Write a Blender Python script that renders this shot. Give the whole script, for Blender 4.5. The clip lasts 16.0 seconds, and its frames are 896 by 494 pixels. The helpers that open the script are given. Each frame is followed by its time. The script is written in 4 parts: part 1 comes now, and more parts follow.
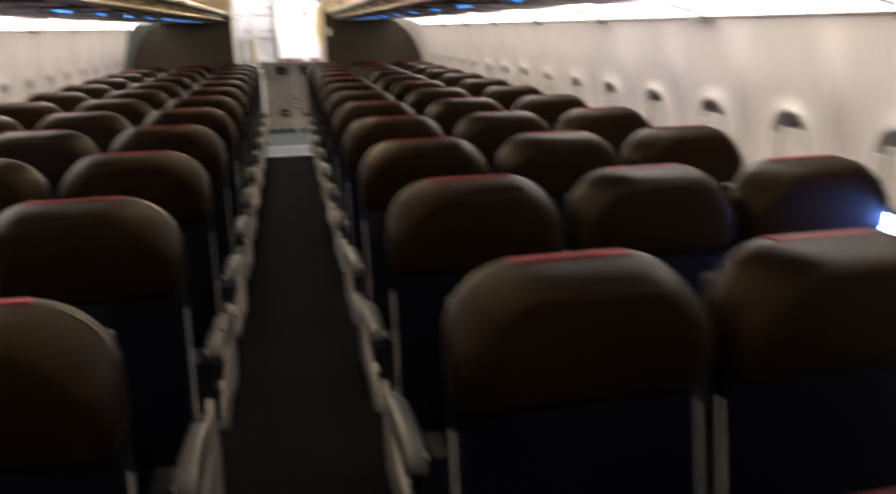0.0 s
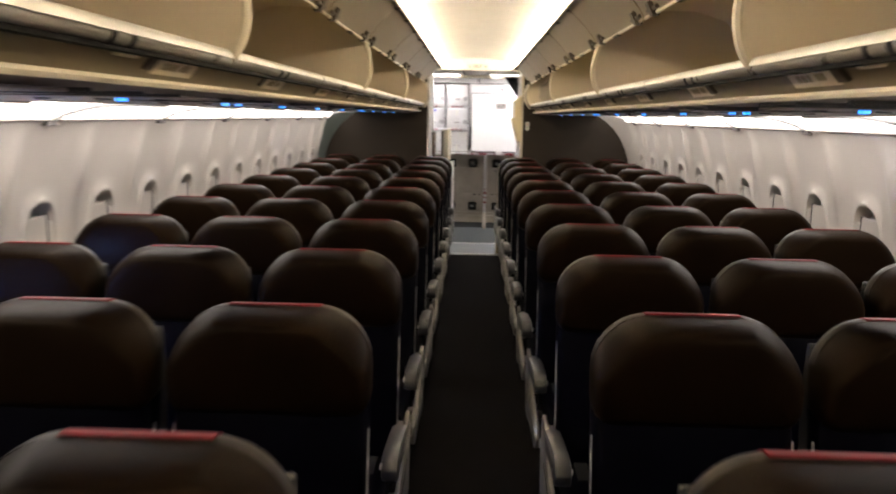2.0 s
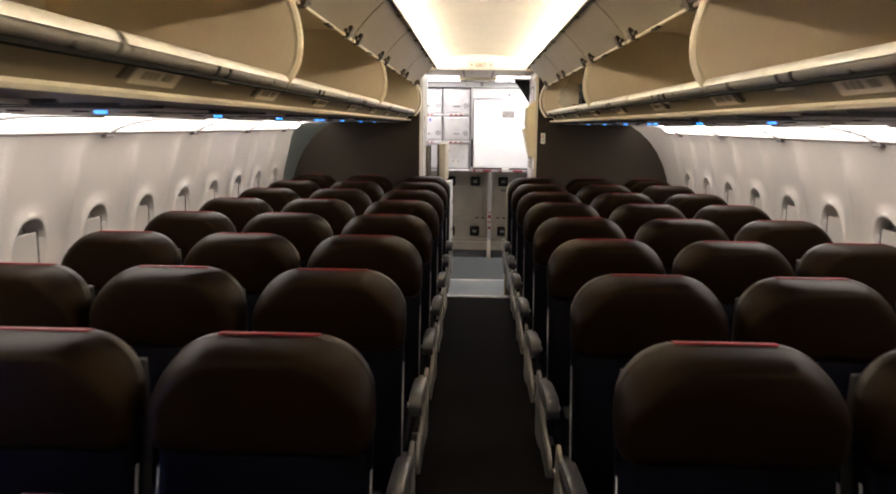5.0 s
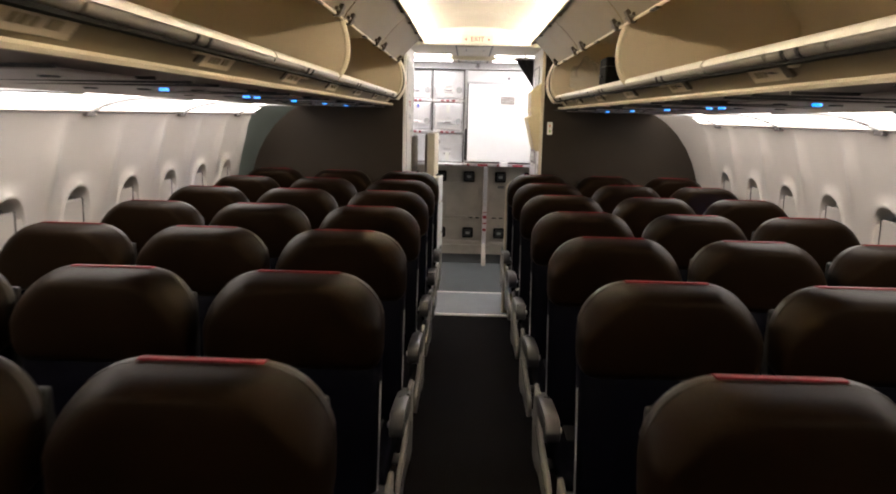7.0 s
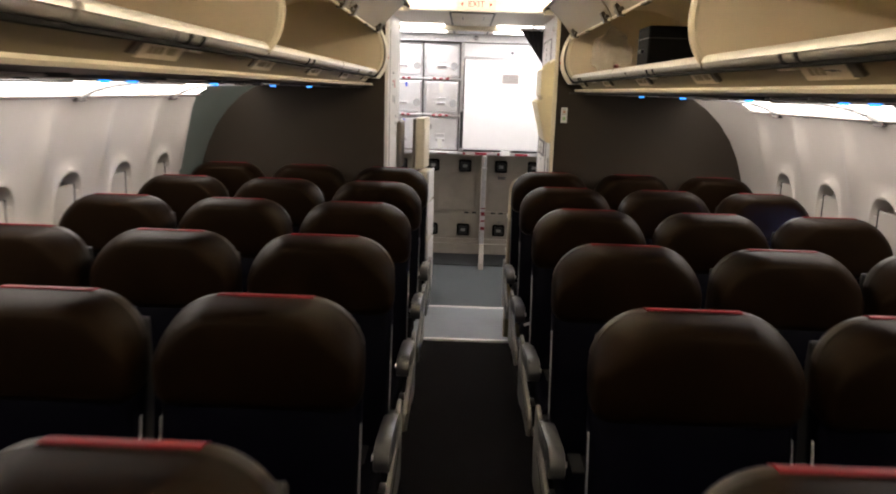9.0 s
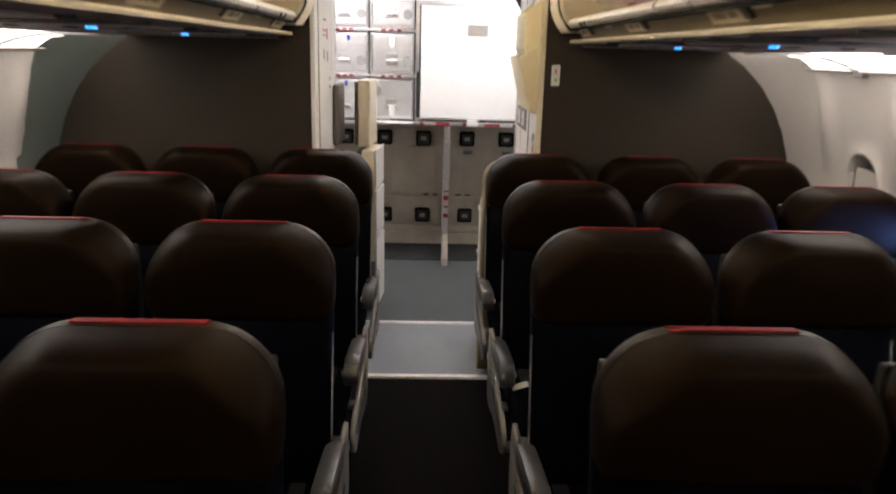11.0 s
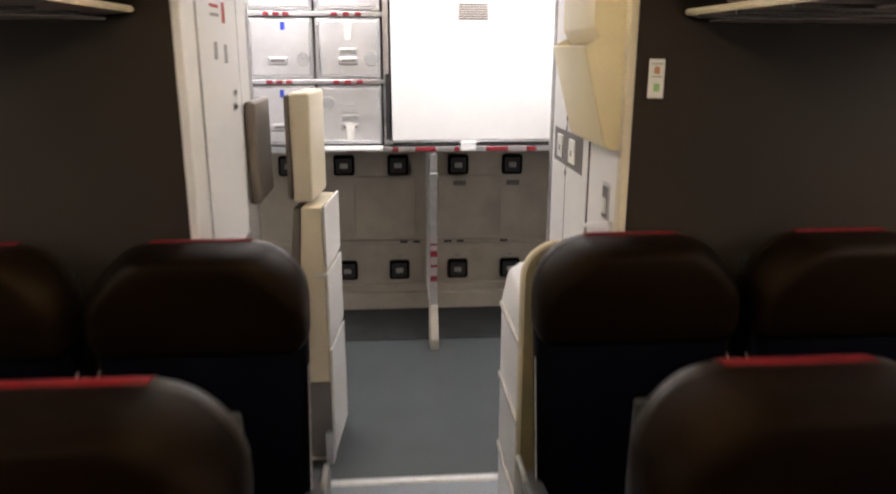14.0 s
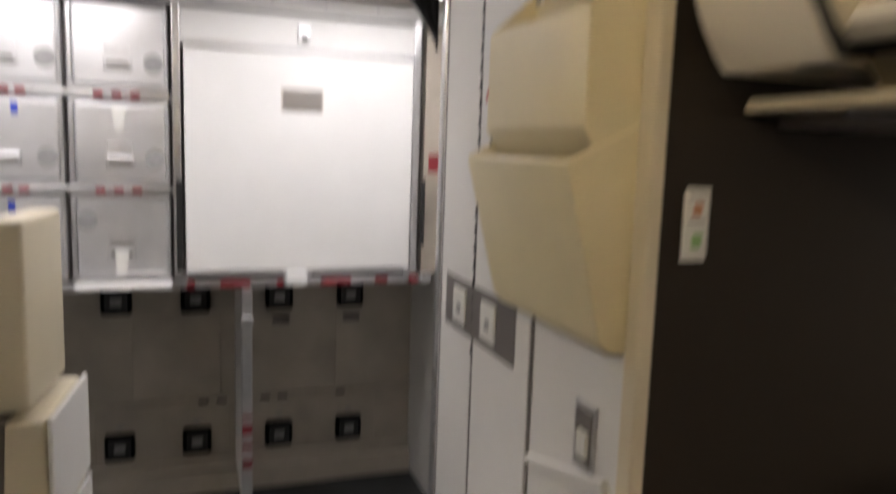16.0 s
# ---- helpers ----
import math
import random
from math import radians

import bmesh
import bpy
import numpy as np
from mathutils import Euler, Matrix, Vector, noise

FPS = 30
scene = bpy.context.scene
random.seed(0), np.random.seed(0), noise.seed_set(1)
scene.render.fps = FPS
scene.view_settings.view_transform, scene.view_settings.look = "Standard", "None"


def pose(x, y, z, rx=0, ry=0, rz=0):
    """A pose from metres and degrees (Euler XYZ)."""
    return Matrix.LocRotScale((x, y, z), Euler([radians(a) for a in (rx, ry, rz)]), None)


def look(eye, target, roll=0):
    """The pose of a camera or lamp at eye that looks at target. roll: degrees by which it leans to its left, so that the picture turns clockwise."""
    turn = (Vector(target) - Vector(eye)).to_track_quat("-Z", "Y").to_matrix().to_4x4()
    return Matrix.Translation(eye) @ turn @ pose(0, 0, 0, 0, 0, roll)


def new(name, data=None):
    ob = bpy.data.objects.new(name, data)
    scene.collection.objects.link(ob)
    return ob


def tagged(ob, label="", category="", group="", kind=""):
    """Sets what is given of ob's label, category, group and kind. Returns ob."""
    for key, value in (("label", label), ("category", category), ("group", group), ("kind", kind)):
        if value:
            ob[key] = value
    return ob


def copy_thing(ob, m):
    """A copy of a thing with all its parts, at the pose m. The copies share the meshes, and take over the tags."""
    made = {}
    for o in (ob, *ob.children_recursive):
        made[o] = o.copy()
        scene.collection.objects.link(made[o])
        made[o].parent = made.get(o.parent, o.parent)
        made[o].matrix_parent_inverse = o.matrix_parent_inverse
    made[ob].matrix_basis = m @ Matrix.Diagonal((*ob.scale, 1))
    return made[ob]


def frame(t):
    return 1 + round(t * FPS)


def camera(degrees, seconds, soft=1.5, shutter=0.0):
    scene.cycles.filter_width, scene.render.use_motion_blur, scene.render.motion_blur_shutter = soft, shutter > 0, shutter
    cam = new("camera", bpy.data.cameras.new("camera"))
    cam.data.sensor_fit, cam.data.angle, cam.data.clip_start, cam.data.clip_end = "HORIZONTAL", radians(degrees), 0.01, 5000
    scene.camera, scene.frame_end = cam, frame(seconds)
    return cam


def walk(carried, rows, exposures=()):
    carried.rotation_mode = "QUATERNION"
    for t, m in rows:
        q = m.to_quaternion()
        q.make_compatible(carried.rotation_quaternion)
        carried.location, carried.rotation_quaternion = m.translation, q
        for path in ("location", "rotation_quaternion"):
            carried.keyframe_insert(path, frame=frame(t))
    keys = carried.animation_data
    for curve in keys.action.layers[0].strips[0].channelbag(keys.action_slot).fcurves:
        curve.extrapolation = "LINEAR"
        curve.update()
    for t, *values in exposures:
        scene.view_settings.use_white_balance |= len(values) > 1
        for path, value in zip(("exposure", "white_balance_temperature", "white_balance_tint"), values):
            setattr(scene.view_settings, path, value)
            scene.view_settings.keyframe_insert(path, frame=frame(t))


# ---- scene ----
cam = camera(62.6, 16.0, soft=1.9, shutter=0.8)
PATH = [
    (0, (0.03, 1.079, 1.599), (0.424, 2.953, 1.024), -1.0),
    (0.5, (-0.05, 1.378, 1.608), (0.052, 3.321, 1.143), -0.9),
    (1, (-0.06, 1.632, 1.624), (-0.126, 3.601, 1.275), -0.3),
    (1.5, (0.001, 1.85, 1.642), (-0.13, 3.818, 1.309), 0.5),
    (2, (-0.032, 2.079, 1.662), (-0.094, 4.047, 1.311), 1.0),
    (2.5, (-0.068, 2.473, 1.635), (-0.037, 4.437, 1.26), 0.0),
    (3, (-0.046, 2.779, 1.642), (-0.123, 4.749, 1.306), 2.5),
    (3.5, (-0.06, 3.055, 1.619), (-0.154, 5.008, 1.2), 2.1),
    (4, (-0.115, 3.333, 1.663), (-0.05, 5.295, 1.28), 0.8),
    (4.5, (-0.065, 3.554, 1.67), (-0.127, 5.526, 1.345), 0.6),
    (7, (-0.049, 4.947, 1.633), (-0.096, 6.916, 1.283), 1.4),
    (7.5, (-0.09, 5.202, 1.643), (-0.055, 7.165, 1.262), -0.1),
    (8, (-0.047, 5.512, 1.654), (-0.127, 7.478, 1.295), 0.4),
    (8.5, (-0.05, 5.769, 1.691), (-0.117, 7.729, 1.301), 1.2),
    (11, (-0.039, 7.347, 1.65), (0.036, 9.279, 1.139), 1.6),
    (11.5, (-0.002, 7.646, 1.62), (0.001, 9.539, 0.976), 1.8),
    (12, (-0.056, 7.929, 1.656), (0.016, 9.829, 1.035), -0.4),
    (12.5, (-0.036, 8.224, 1.631), (0.014, 10.136, 1.048), 0.3),
    (13, (0.002, 8.54, 1.638), (-0.03, 10.437, 1.006), 1.5),
    (13.5, (-0.064, 8.841, 1.635), (-0.043, 10.759, 1.067), 0.7),
    (14, (-0.07, 9.167, 1.626), (0.08, 11.092, 1.107), 0.1),
    (14.5, (0.0, 9.457, 1.646), (0.188, 11.405, 1.236), 2.2),
    (15, (-0.097, 9.695, 1.661), (0.414, 11.625, 1.536), 3.4),
    (15.5, (-0.064, 9.998, 1.687), (0.591, 11.887, 1.722), 2.4),
    (16, (-0.038, 10.22, 1.644), (0.617, 12.091, 1.382), 1.9),
]
EXPOSURES = [(t, stops, 6500, 15) for t, stops in ((0, 1.02), (1.0, 0.93), (2.0, 0.70), (8.5, 0.66), (11.0, 0.62), (12.5, 0.70), (14.0, 0.72), (15.0, 0.8), (15.5, 0.34), (16, -0.1))]
walk(cam, [(t, look(eye, target, roll)) for t, eye, target, roll in PATH], exposures=EXPOSURES)

# ---------------------------------------------------------------- light
world = bpy.data.worlds.new("night")
world.use_nodes = True
scene.world = world
world.node_tree.nodes["Background"].inputs[0].default_value = (0.30, 0.42, 0.75, 1)
world.node_tree.nodes["Background"].inputs[1].default_value = 0.05
CEILING_GLOW, SCONCE_GLOW, GALLEY_GLOW, BLUE_GLOW, WINDOW_GLOW = 26.0, 3.6, 8.0, 1.4, 60.0

# ---------------------------------------------------------------- materials


def surface(name, color, rough=0.5, metal=0.0, var=0.15, scale=8.0, bump=0.05, grain=120.0, coat=0.0, spec=0.5, stain=0.0, stain_color=(0.05, 0.04, 0.03)):
    m = bpy.data.materials.new(name)
    m.use_nodes = True
    nt = m.node_tree
    b = nt.nodes["Principled BSDF"]
    tc = nt.nodes.new("ShaderNodeTexCoord")
    info = nt.nodes.new("ShaderNodeObjectInfo")
    n1 = nt.nodes.new("ShaderNodeTexNoise")
    n1.inputs["Scale"].default_value, n1.inputs["Detail"].default_value = scale, 5
    n2 = nt.nodes.new("ShaderNodeTexNoise")
    n2.inputs["Scale"].default_value, n2.inputs["Detail"].default_value = grain, 3
    shift = nt.nodes.new("ShaderNodeVectorMath")
    shift.operation = "MULTIPLY_ADD"
    nt.links.new(info.outputs["Random"], shift.inputs[0])
    shift.inputs[1].default_value = (7, 3, 5)
    nt.links.new(tc.outputs["Object"], shift.inputs[2])
    nt.links.new(shift.outputs[0], n1.inputs["Vector"])
    nt.links.new(shift.outputs[0], n2.inputs["Vector"])
    ramp = nt.nodes.new("ShaderNodeValToRGB")
    lo = [max(0, c * (1 - var)) for c in color]
    hi = [min(1, c * (1 + var)) for c in color]
    ramp.color_ramp.elements[0].position, ramp.color_ramp.elements[1].position = 0.3, 0.7
    ramp.color_ramp.elements[0].color, ramp.color_ramp.elements[1].color = (*lo, 1), (*hi, 1)
    nt.links.new(n1.outputs[0], ramp.inputs[0])
    col = ramp.outputs[0]
    if stain:
        n3 = nt.nodes.new("ShaderNodeTexNoise")
        n3.inputs["Scale"].default_value, n3.inputs["Detail"].default_value = scale * 0.7, 8
        r3 = nt.nodes.new("ShaderNodeValToRGB")
        r3.color_ramp.elements[0].position, r3.color_ramp.elements[1].position = 0.55, 0.75
        r3.color_ramp.elements[1].color = (stain, stain, stain, 1)
        nt.links.new(shift.outputs[0], n3.inputs["Vector"])
        nt.links.new(n3.outputs[0], r3.inputs[0])
        mix = nt.nodes.new("ShaderNodeMixRGB")
        mix.inputs[2].default_value = (*stain_color, 1)
        nt.links.new(r3.outputs[0], mix.inputs[0])
        nt.links.new(col, mix.inputs[1])
        col = mix.outputs[0]
    nt.links.new(col, b.inputs["Base Color"])
    rr = nt.nodes.new("ShaderNodeMapRange")
    rr.inputs[3].default_value, rr.inputs[4].default_value = max(0.02, rough - 0.08), min(1, rough + 0.08)
    nt.links.new(n1.outputs[0], rr.inputs[0])
    nt.links.new(rr.outputs[0], b.inputs["Roughness"])
    b.inputs["Metallic"].default_value = metal
    b.inputs["Coat Weight"].default_value, b.inputs["Specular IOR Level"].default_value = coat, spec
    if bump:
        bp = nt.nodes.new("ShaderNodeBump")
        bp.inputs["Strength"].default_value, bp.inputs["Distance"].default_value = bump, 0.004
        nt.links.new(n2.outputs[0], bp.inputs["Height"])
        nt.links.new(bp.outputs[0], b.inputs["Normal"])
    return m


def glow(name, color, strength):
    m = bpy.data.materials.new(name)
    m.use_nodes = True
    nt = m.node_tree
    b = nt.nodes["Principled BSDF"]
    b.inputs["Base Color"].default_value = (0.8, 0.8, 0.8, 1)
    b.inputs["Emission Color"].default_value = (*color, 1)
    b.inputs["Emission Strength"].default_value = strength
    return m


def carpet(name):
    m = surface(name, (0.0072, 0.0057, 0.0060), 0.95, spec=0.1, var=0.35, scale=14, bump=0.4, grain=420)
    nt = m.node_tree
    b = nt.nodes["Principled BSDF"]
    wave = nt.nodes.new("ShaderNodeTexWave")
    wave.bands_direction = "X"
    wave.inputs["Scale"].default_value, wave.inputs["Distortion"].default_value = 22, 1.2
    tc = nt.nodes.new("ShaderNodeTexCoord")
    nt.links.new(tc.outputs["Object"], wave.inputs["Vector"])
    mix = nt.nodes.new("ShaderNodeMixRGB")
    mix.blend_type = "MULTIPLY"
    mix.inputs[0].default_value = 0.45
    old = b.inputs["Base Color"].links[0].from_socket
    nt.links.new(old, mix.inputs[1])
    nt.links.new(wave.outputs[0], mix.inputs[2])
    nt.links.new(mix.outputs[0], b.inputs["Base Color"])
    return m


LEATHER = surface("brown_leather", (0.0062, 0.0028, 0.0012), 0.48, spec=0.08, var=0.22, scale=6, bump=0.12, grain=260, stain=0.25, stain_color=(0.012, 0.007, 0.003))
LEATHER.node_tree.nodes["Principled BSDF"].inputs["Specular Tint"].default_value = (1.0, 0.78, 0.52, 1)
# lighter copy of the brown leather, paints the lit rim of the headrests
BORDER = surface("toplit_brown_leather", (0.016, 0.0105, 0.006), 0.40, spec=0.2, var=0.25, scale=16, bump=0.12, grain=260, stain=0.3, stain_color=(0.05, 0.04, 0.028))
NAVY = surface("navy_leather", (0.0013, 0.0012, 0.0034), 0.42, spec=0.05, var=0.25, scale=6, bump=0.12, grain=260)
RED = surface("red_leather", (0.17, 0.008, 0.012), 0.5, spec=0.2, var=0.15, scale=20, bump=0.1, grain=260)
ARM = surface("grey_armrest_plastic", (0.060, 0.060, 0.063), 0.30, spec=0.5, var=0.12, scale=9, bump=0.05, stain=0.3)
SHROUD = surface("warm_grey_shroud_plastic", (0.21, 0.20, 0.18), 0.38, var=0.12, scale=9, bump=0.04, stain=0.35)
EDGE = surface("light_grey_edge_trim", (0.36, 0.36, 0.35), 0.35, var=0.1)
DARK = surface("black_plastic", (0.018, 0.018, 0.018), 0.45, var=0.2, bump=0.04)
RAIL = surface("satin_rail", (0.38, 0.355, 0.305), 0.3, 0.35, var=0.1, scale=14, bump=0.03, stain=0.25, stain_color=(0.3, 0.27, 0.22))
# paler tone for the top of the rail, where the light falls
RAILTOP = surface("pale_lit_rail_top", (0.76, 0.735, 0.68), 0.32, 0.2, var=0.08, scale=14, bump=0.05, stain=0.4, stain_color=(0.4, 0.34, 0.25))
BINDOOR = surface("brown_beige_door_plastic", (0.165, 0.13, 0.075), 0.5, var=0.06, scale=3, bump=0.04, grain=220, stain=0.15, stain_color=(0.12, 0.09, 0.05))
CAPCREAM = surface("warm_white_cap_plastic", (0.86, 0.80, 0.68), 0.4, var=0.03, scale=4, bump=0.03, stain=0.08, stain_color=(0.6, 0.54, 0.42))
RACK = surface("yellowed_cream_plastic", (0.74, 0.65, 0.42), 0.42, var=0.05, scale=5, bump=0.03, grain=220, stain=0.12, stain_color=(0.5, 0.42, 0.26))
HINGE = surface("brown_hinge_plastic", (0.045, 0.032, 0.018), 0.5, var=0.2)
BLACKCASE = surface("matt_black_case", (0.0035, 0.0032, 0.003), 0.7, spec=0.1, var=0.3, bump=0.1)
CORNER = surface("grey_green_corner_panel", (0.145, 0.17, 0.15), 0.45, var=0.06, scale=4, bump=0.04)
STRIP = surface("bright_threshold_metal", (0.86, 0.86, 0.85), 0.42, 0.5, var=0.06, scale=30, bump=0.03, stain=0.2, stain_color=(0.5, 0.48, 0.45))
STEEL = surface("brushed_aluminium", (0.62, 0.62, 0.63), 0.32, 1.0, var=0.1, scale=30, bump=0.03)
BOXMETAL = surface("scuffed_aluminium_sheet", (0.66, 0.66, 0.67), 0.38, 0.75, var=0.12, scale=5, bump=0.05, grain=60, stain=0.25, stain_color=(0.4, 0.4, 0.4))
WALLPLASTIC = surface("off_white_wall_panel", (0.70, 0.655, 0.60), 0.32, var=0.04, scale=3, bump=0.04, grain=300, stain=0.10, stain_color=(0.45, 0.42, 0.38))
BINBEIGE = surface("beige_bin_plastic", (0.62, 0.535, 0.395), 0.5, var=0.06, scale=3, bump=0.04, grain=220, stain=0.15, stain_color=(0.34, 0.28, 0.19))
CREAM = surface("cream_plastic", (0.66, 0.59, 0.44), 0.42, var=0.05, scale=4, bump=0.03, grain=220, stain=0.12, stain_color=(0.45, 0.38, 0.27))
CEILING = surface("white_ceiling_panel", (0.86, 0.84, 0.79), 0.5, var=0.04, scale=3, bump=0.03)
GALLEYCEIL = surface("warm_grey_ceiling_panel", (0.56, 0.51, 0.44), 0.45, var=0.06, scale=3, bump=0.04, stain=0.2, stain_color=(0.40, 0.35, 0.28))
PSU = surface("grey_service_panel", (0.16, 0.145, 0.14), 0.5, var=0.12, scale=6, bump=0.04)
SERVICE = surface("warm_grey_service_panel", (0.36, 0.31, 0.285), 0.45, var=0.10, scale=6, bump=0.04, stain=0.15, stain_color=(0.2, 0.17, 0.15))
BULKHEAD = surface("taupe_bulkhead_laminate", (0.031, 0.0235, 0.0165), 0.65, spec=0.2, var=0.06, scale=3, bump=0.08, grain=420, stain=0.1)
WHITE = surface("white_laminate", (0.78, 0.77, 0.75), 0.4, var=0.03, scale=3, bump=0.03, stain=0.08, stain_color=(0.55, 0.52, 0.48))
GALLEYWHITE = surface("galley_white_panel", (0.80, 0.80, 0.79), 0.35, var=0.03, scale=4, bump=0.02, stain=0.08, stain_color=(0.6, 0.6, 0.58))
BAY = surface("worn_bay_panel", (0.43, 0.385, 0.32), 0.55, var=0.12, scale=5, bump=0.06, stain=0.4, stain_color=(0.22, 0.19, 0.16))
VINYL = surface("grey_vinyl_floor", (0.262, 0.290, 0.318), 0.42, var=0.10, scale=4, bump=0.12, grain=300, stain=0.3, stain_color=(0.19, 0.20, 0.21))
GALLEYFLOOR = surface("speckled_galley_floor", (0.075, 0.086, 0.088), 0.5, var=0.12, scale=5, bump=0.15, grain=320, stain=0.3, stain_color=(0.05, 0.056, 0.057))
# dark tone that paints the shade on the trolley bay floor
BAYSHADE = surface("dark_bay_floor_shade", (0.036, 0.038, 0.038), 0.7, spec=0.2, var=0.3, scale=6, bump=0.2)
CARPET = carpet("ribbed_dark_carpet")
BROWNPAD = surface("taupe_seat_pad", (0.17, 0.145, 0.12), 0.6, var=0.1, scale=7, bump=0.12, grain=260)
REDLATCH = surface("red_latch_paint", (0.24, 0.016, 0.026), 0.4, var=0.15, scale=20)
INK = surface("dark_ink", (0.03, 0.03, 0.035), 0.6, bump=0)
REDINK = surface("red_ink", (0.5, 0.05, 0.04), 0.6, bump=0)
GREENINK = surface("green_ink", (0.30, 0.50, 0.20), 0.6, bump=0)
ORANGEINK = surface("orange_ink", (0.55, 0.26, 0.14), 0.6, bump=0)
# partition panel's cream darkened to olive for shade; also the placard print
OLIVE = surface("shaded_panel_and_placard_olive", (0.30, 0.245, 0.14), 0.5, var=0.05, scale=4, bump=0.03, stain=0.1, stain_color=(0.2, 0.16, 0.09))
LABELWHITE = surface("label_white", (0.72, 0.72, 0.68), 0.5, var=0.05, bump=0)
GREYDOT = surface("grey_sticker", (0.30, 0.30, 0.30), 0.6, var=0.2, scale=60, bump=0)
BLUEINK = surface("blue_tape", (0.03, 0.06, 0.45), 0.5, bump=0)
CLOTH = surface("black_curtain_cloth", (0.012, 0.012, 0.014), 0.9, var=0.2, bump=0.3, grain=300)
SHADE = surface("window_shade", (0.58, 0.54, 0.49), 0.5, var=0.05, scale=5)
CEILGLOW = glow("ceiling_light_diffuser", (1.0, 0.86, 0.62), CEILING_GLOW)
SCONCE = glow("sidewall_light_diffuser", (1.0, 0.935, 0.84), SCONCE_GLOW)
GALLEYLIGHT = glow("galley_light_diffuser", (1.0, 0.97, 0.95), GALLEY_GLOW)
BLUE = glow("blue_indicator", (0.0, 0.27, 1.0), BLUE_GLOW)
OUTSIDE = glow("apron_light", (0.14, 0.30, 1.0), WINDOW_GLOW)
PLASTICBAG = surface("clear_plastic_film", (0.8, 0.8, 0.8), 0.15, var=0.05, bump=0.3, grain=30)
PLASTICBAG.node_tree.nodes["Principled BSDF"].inputs["Alpha"].default_value = 0.20

# ---------------------------------------------------------------- mesh helpers


def part(name, bm, material, parent=None, label=""):
    me = bpy.data.meshes.new(name)
    bm.normal_update()
    bm.to_mesh(me)
    bm.free()
    me.materials.append(material)
    ob = new(name, me)
    if parent is not None:
        ob.parent = parent
    if label:
        ob["label"] = label
    return ob


def thing(name, label, category, group="", kind="", at=(0, 0, 0)):
    ob = new(name)
    ob.location = at
    return tagged(ob, label, category, group, kind)


def box(x0, x1, y0, y1, z0, z1, bevel=0.0, seg=2, bm=None):
    out = bm or bmesh.new()
    r = bmesh.ops.create_cube(out, size=1.0, matrix=Matrix.LocRotScale(((x0 + x1) / 2, (y0 + y1) / 2, (z0 + z1) / 2), None, (abs(x1 - x0), abs(y1 - y0), abs(z1 - z0))))
    if bevel:
        es = list({e for v in r["verts"] for e in v.link_edges})
        bmesh.ops.bevel(out, geom=es, offset=bevel, segments=seg, affect="EDGES", profile=0.5)
    return out


def prism(pts, a0, a1, axis="y", bevel=0.0, bm=None):
    """Extrude a closed outline along an axis; pts are (x, z) for y, (y, z) for x, (x, y) for z."""
    out = bm or bmesh.new()

    def put(p, a):
        return {"y": (p[0], a, p[1]), "x": (a, p[0], p[1]), "z": (p[0], p[1], a)}[axis]
    lo = [out.verts.new(put(p, a0)) for p in pts]
    hi = [out.verts.new(put(p, a1)) for p in pts]
    n = len(pts)
    faces = [out.faces.new(lo), out.faces.new(hi[::-1])]
    for i in range(n):
        faces.append(out.faces.new((lo[i], hi[i], hi[(i + 1) % n], lo[(i + 1) % n])))
    bmesh.ops.recalc_face_normals(out, faces=faces)
    if bevel:
        es = [e for e in out.edges if len(e.link_faces) == 2 and e.calc_face_angle(0) > 0.6]
        bmesh.ops.bevel(out, geom=es, offset=bevel, segments=2, affect="EDGES", profile=0.5)
    return out


def ribbon(pts, thick, a0, a1, axis="y"):
    """A sheet with thickness that follows an open outline."""
    off = []
    for i, p in enumerate(pts):
        a, b = pts[max(0, i - 1)], pts[min(len(pts) - 1, i + 1)]
        d = Vector((b[0] - a[0], b[1] - a[1])).normalized()
        off.append((p[0] - d.y * thick, p[1] + d.x * thick))
    return prism(list(pts) + off[::-1], a0, a1, axis)


def smooth(ob, angle=40):
    for p in ob.data.polygons:
        p.use_smooth = True
    bm = bmesh.new()
    bm.from_mesh(ob.data)
    for e in bm.edges:
        e.smooth = not (len(e.link_faces) == 2 and e.calc_face_angle(0) > radians(angle))
    bm.to_mesh(ob.data)
    bm.free()
    return ob


def tube(points, r, seg=10, bm=None):
    out = bm or bmesh.new()
    rings = []
    for i, p in enumerate(points):
        a, b = Vector(points[max(0, i - 1)]), Vector(points[min(len(points) - 1, i + 1)])
        d = (b - a).normalized()
        u = d.orthogonal().normalized()
        w = d.cross(u)
        rings.append([out.verts.new(Vector(p) + r * (math.cos(t) * u + math.sin(t) * w)) for t in [2 * math.pi * k / seg for k in range(seg)]])
    for r0, r1 in zip(rings, rings[1:]):
        best = min(range(seg), key=lambda s: (r0[0].co - r1[s].co).length)
        for k in range(seg):
            out.faces.new((r0[k], r0[(k + 1) % seg], r1[(k + 1 + best) % seg], r1[(k + best) % seg]))
    out.faces.new(rings[0][::-1])
    out.faces.new(rings[-1])
    bmesh.ops.recalc_face_normals(out, faces=out.faces)
    return out


def arc(cx, cy, r, a0, a1, n):
    return [(cx + r * math.cos(radians(a0 + (a1 - a0) * k / n)), cy + r * math.sin(radians(a0 + (a1 - a0) * k / n))) for k in range(n + 1)]


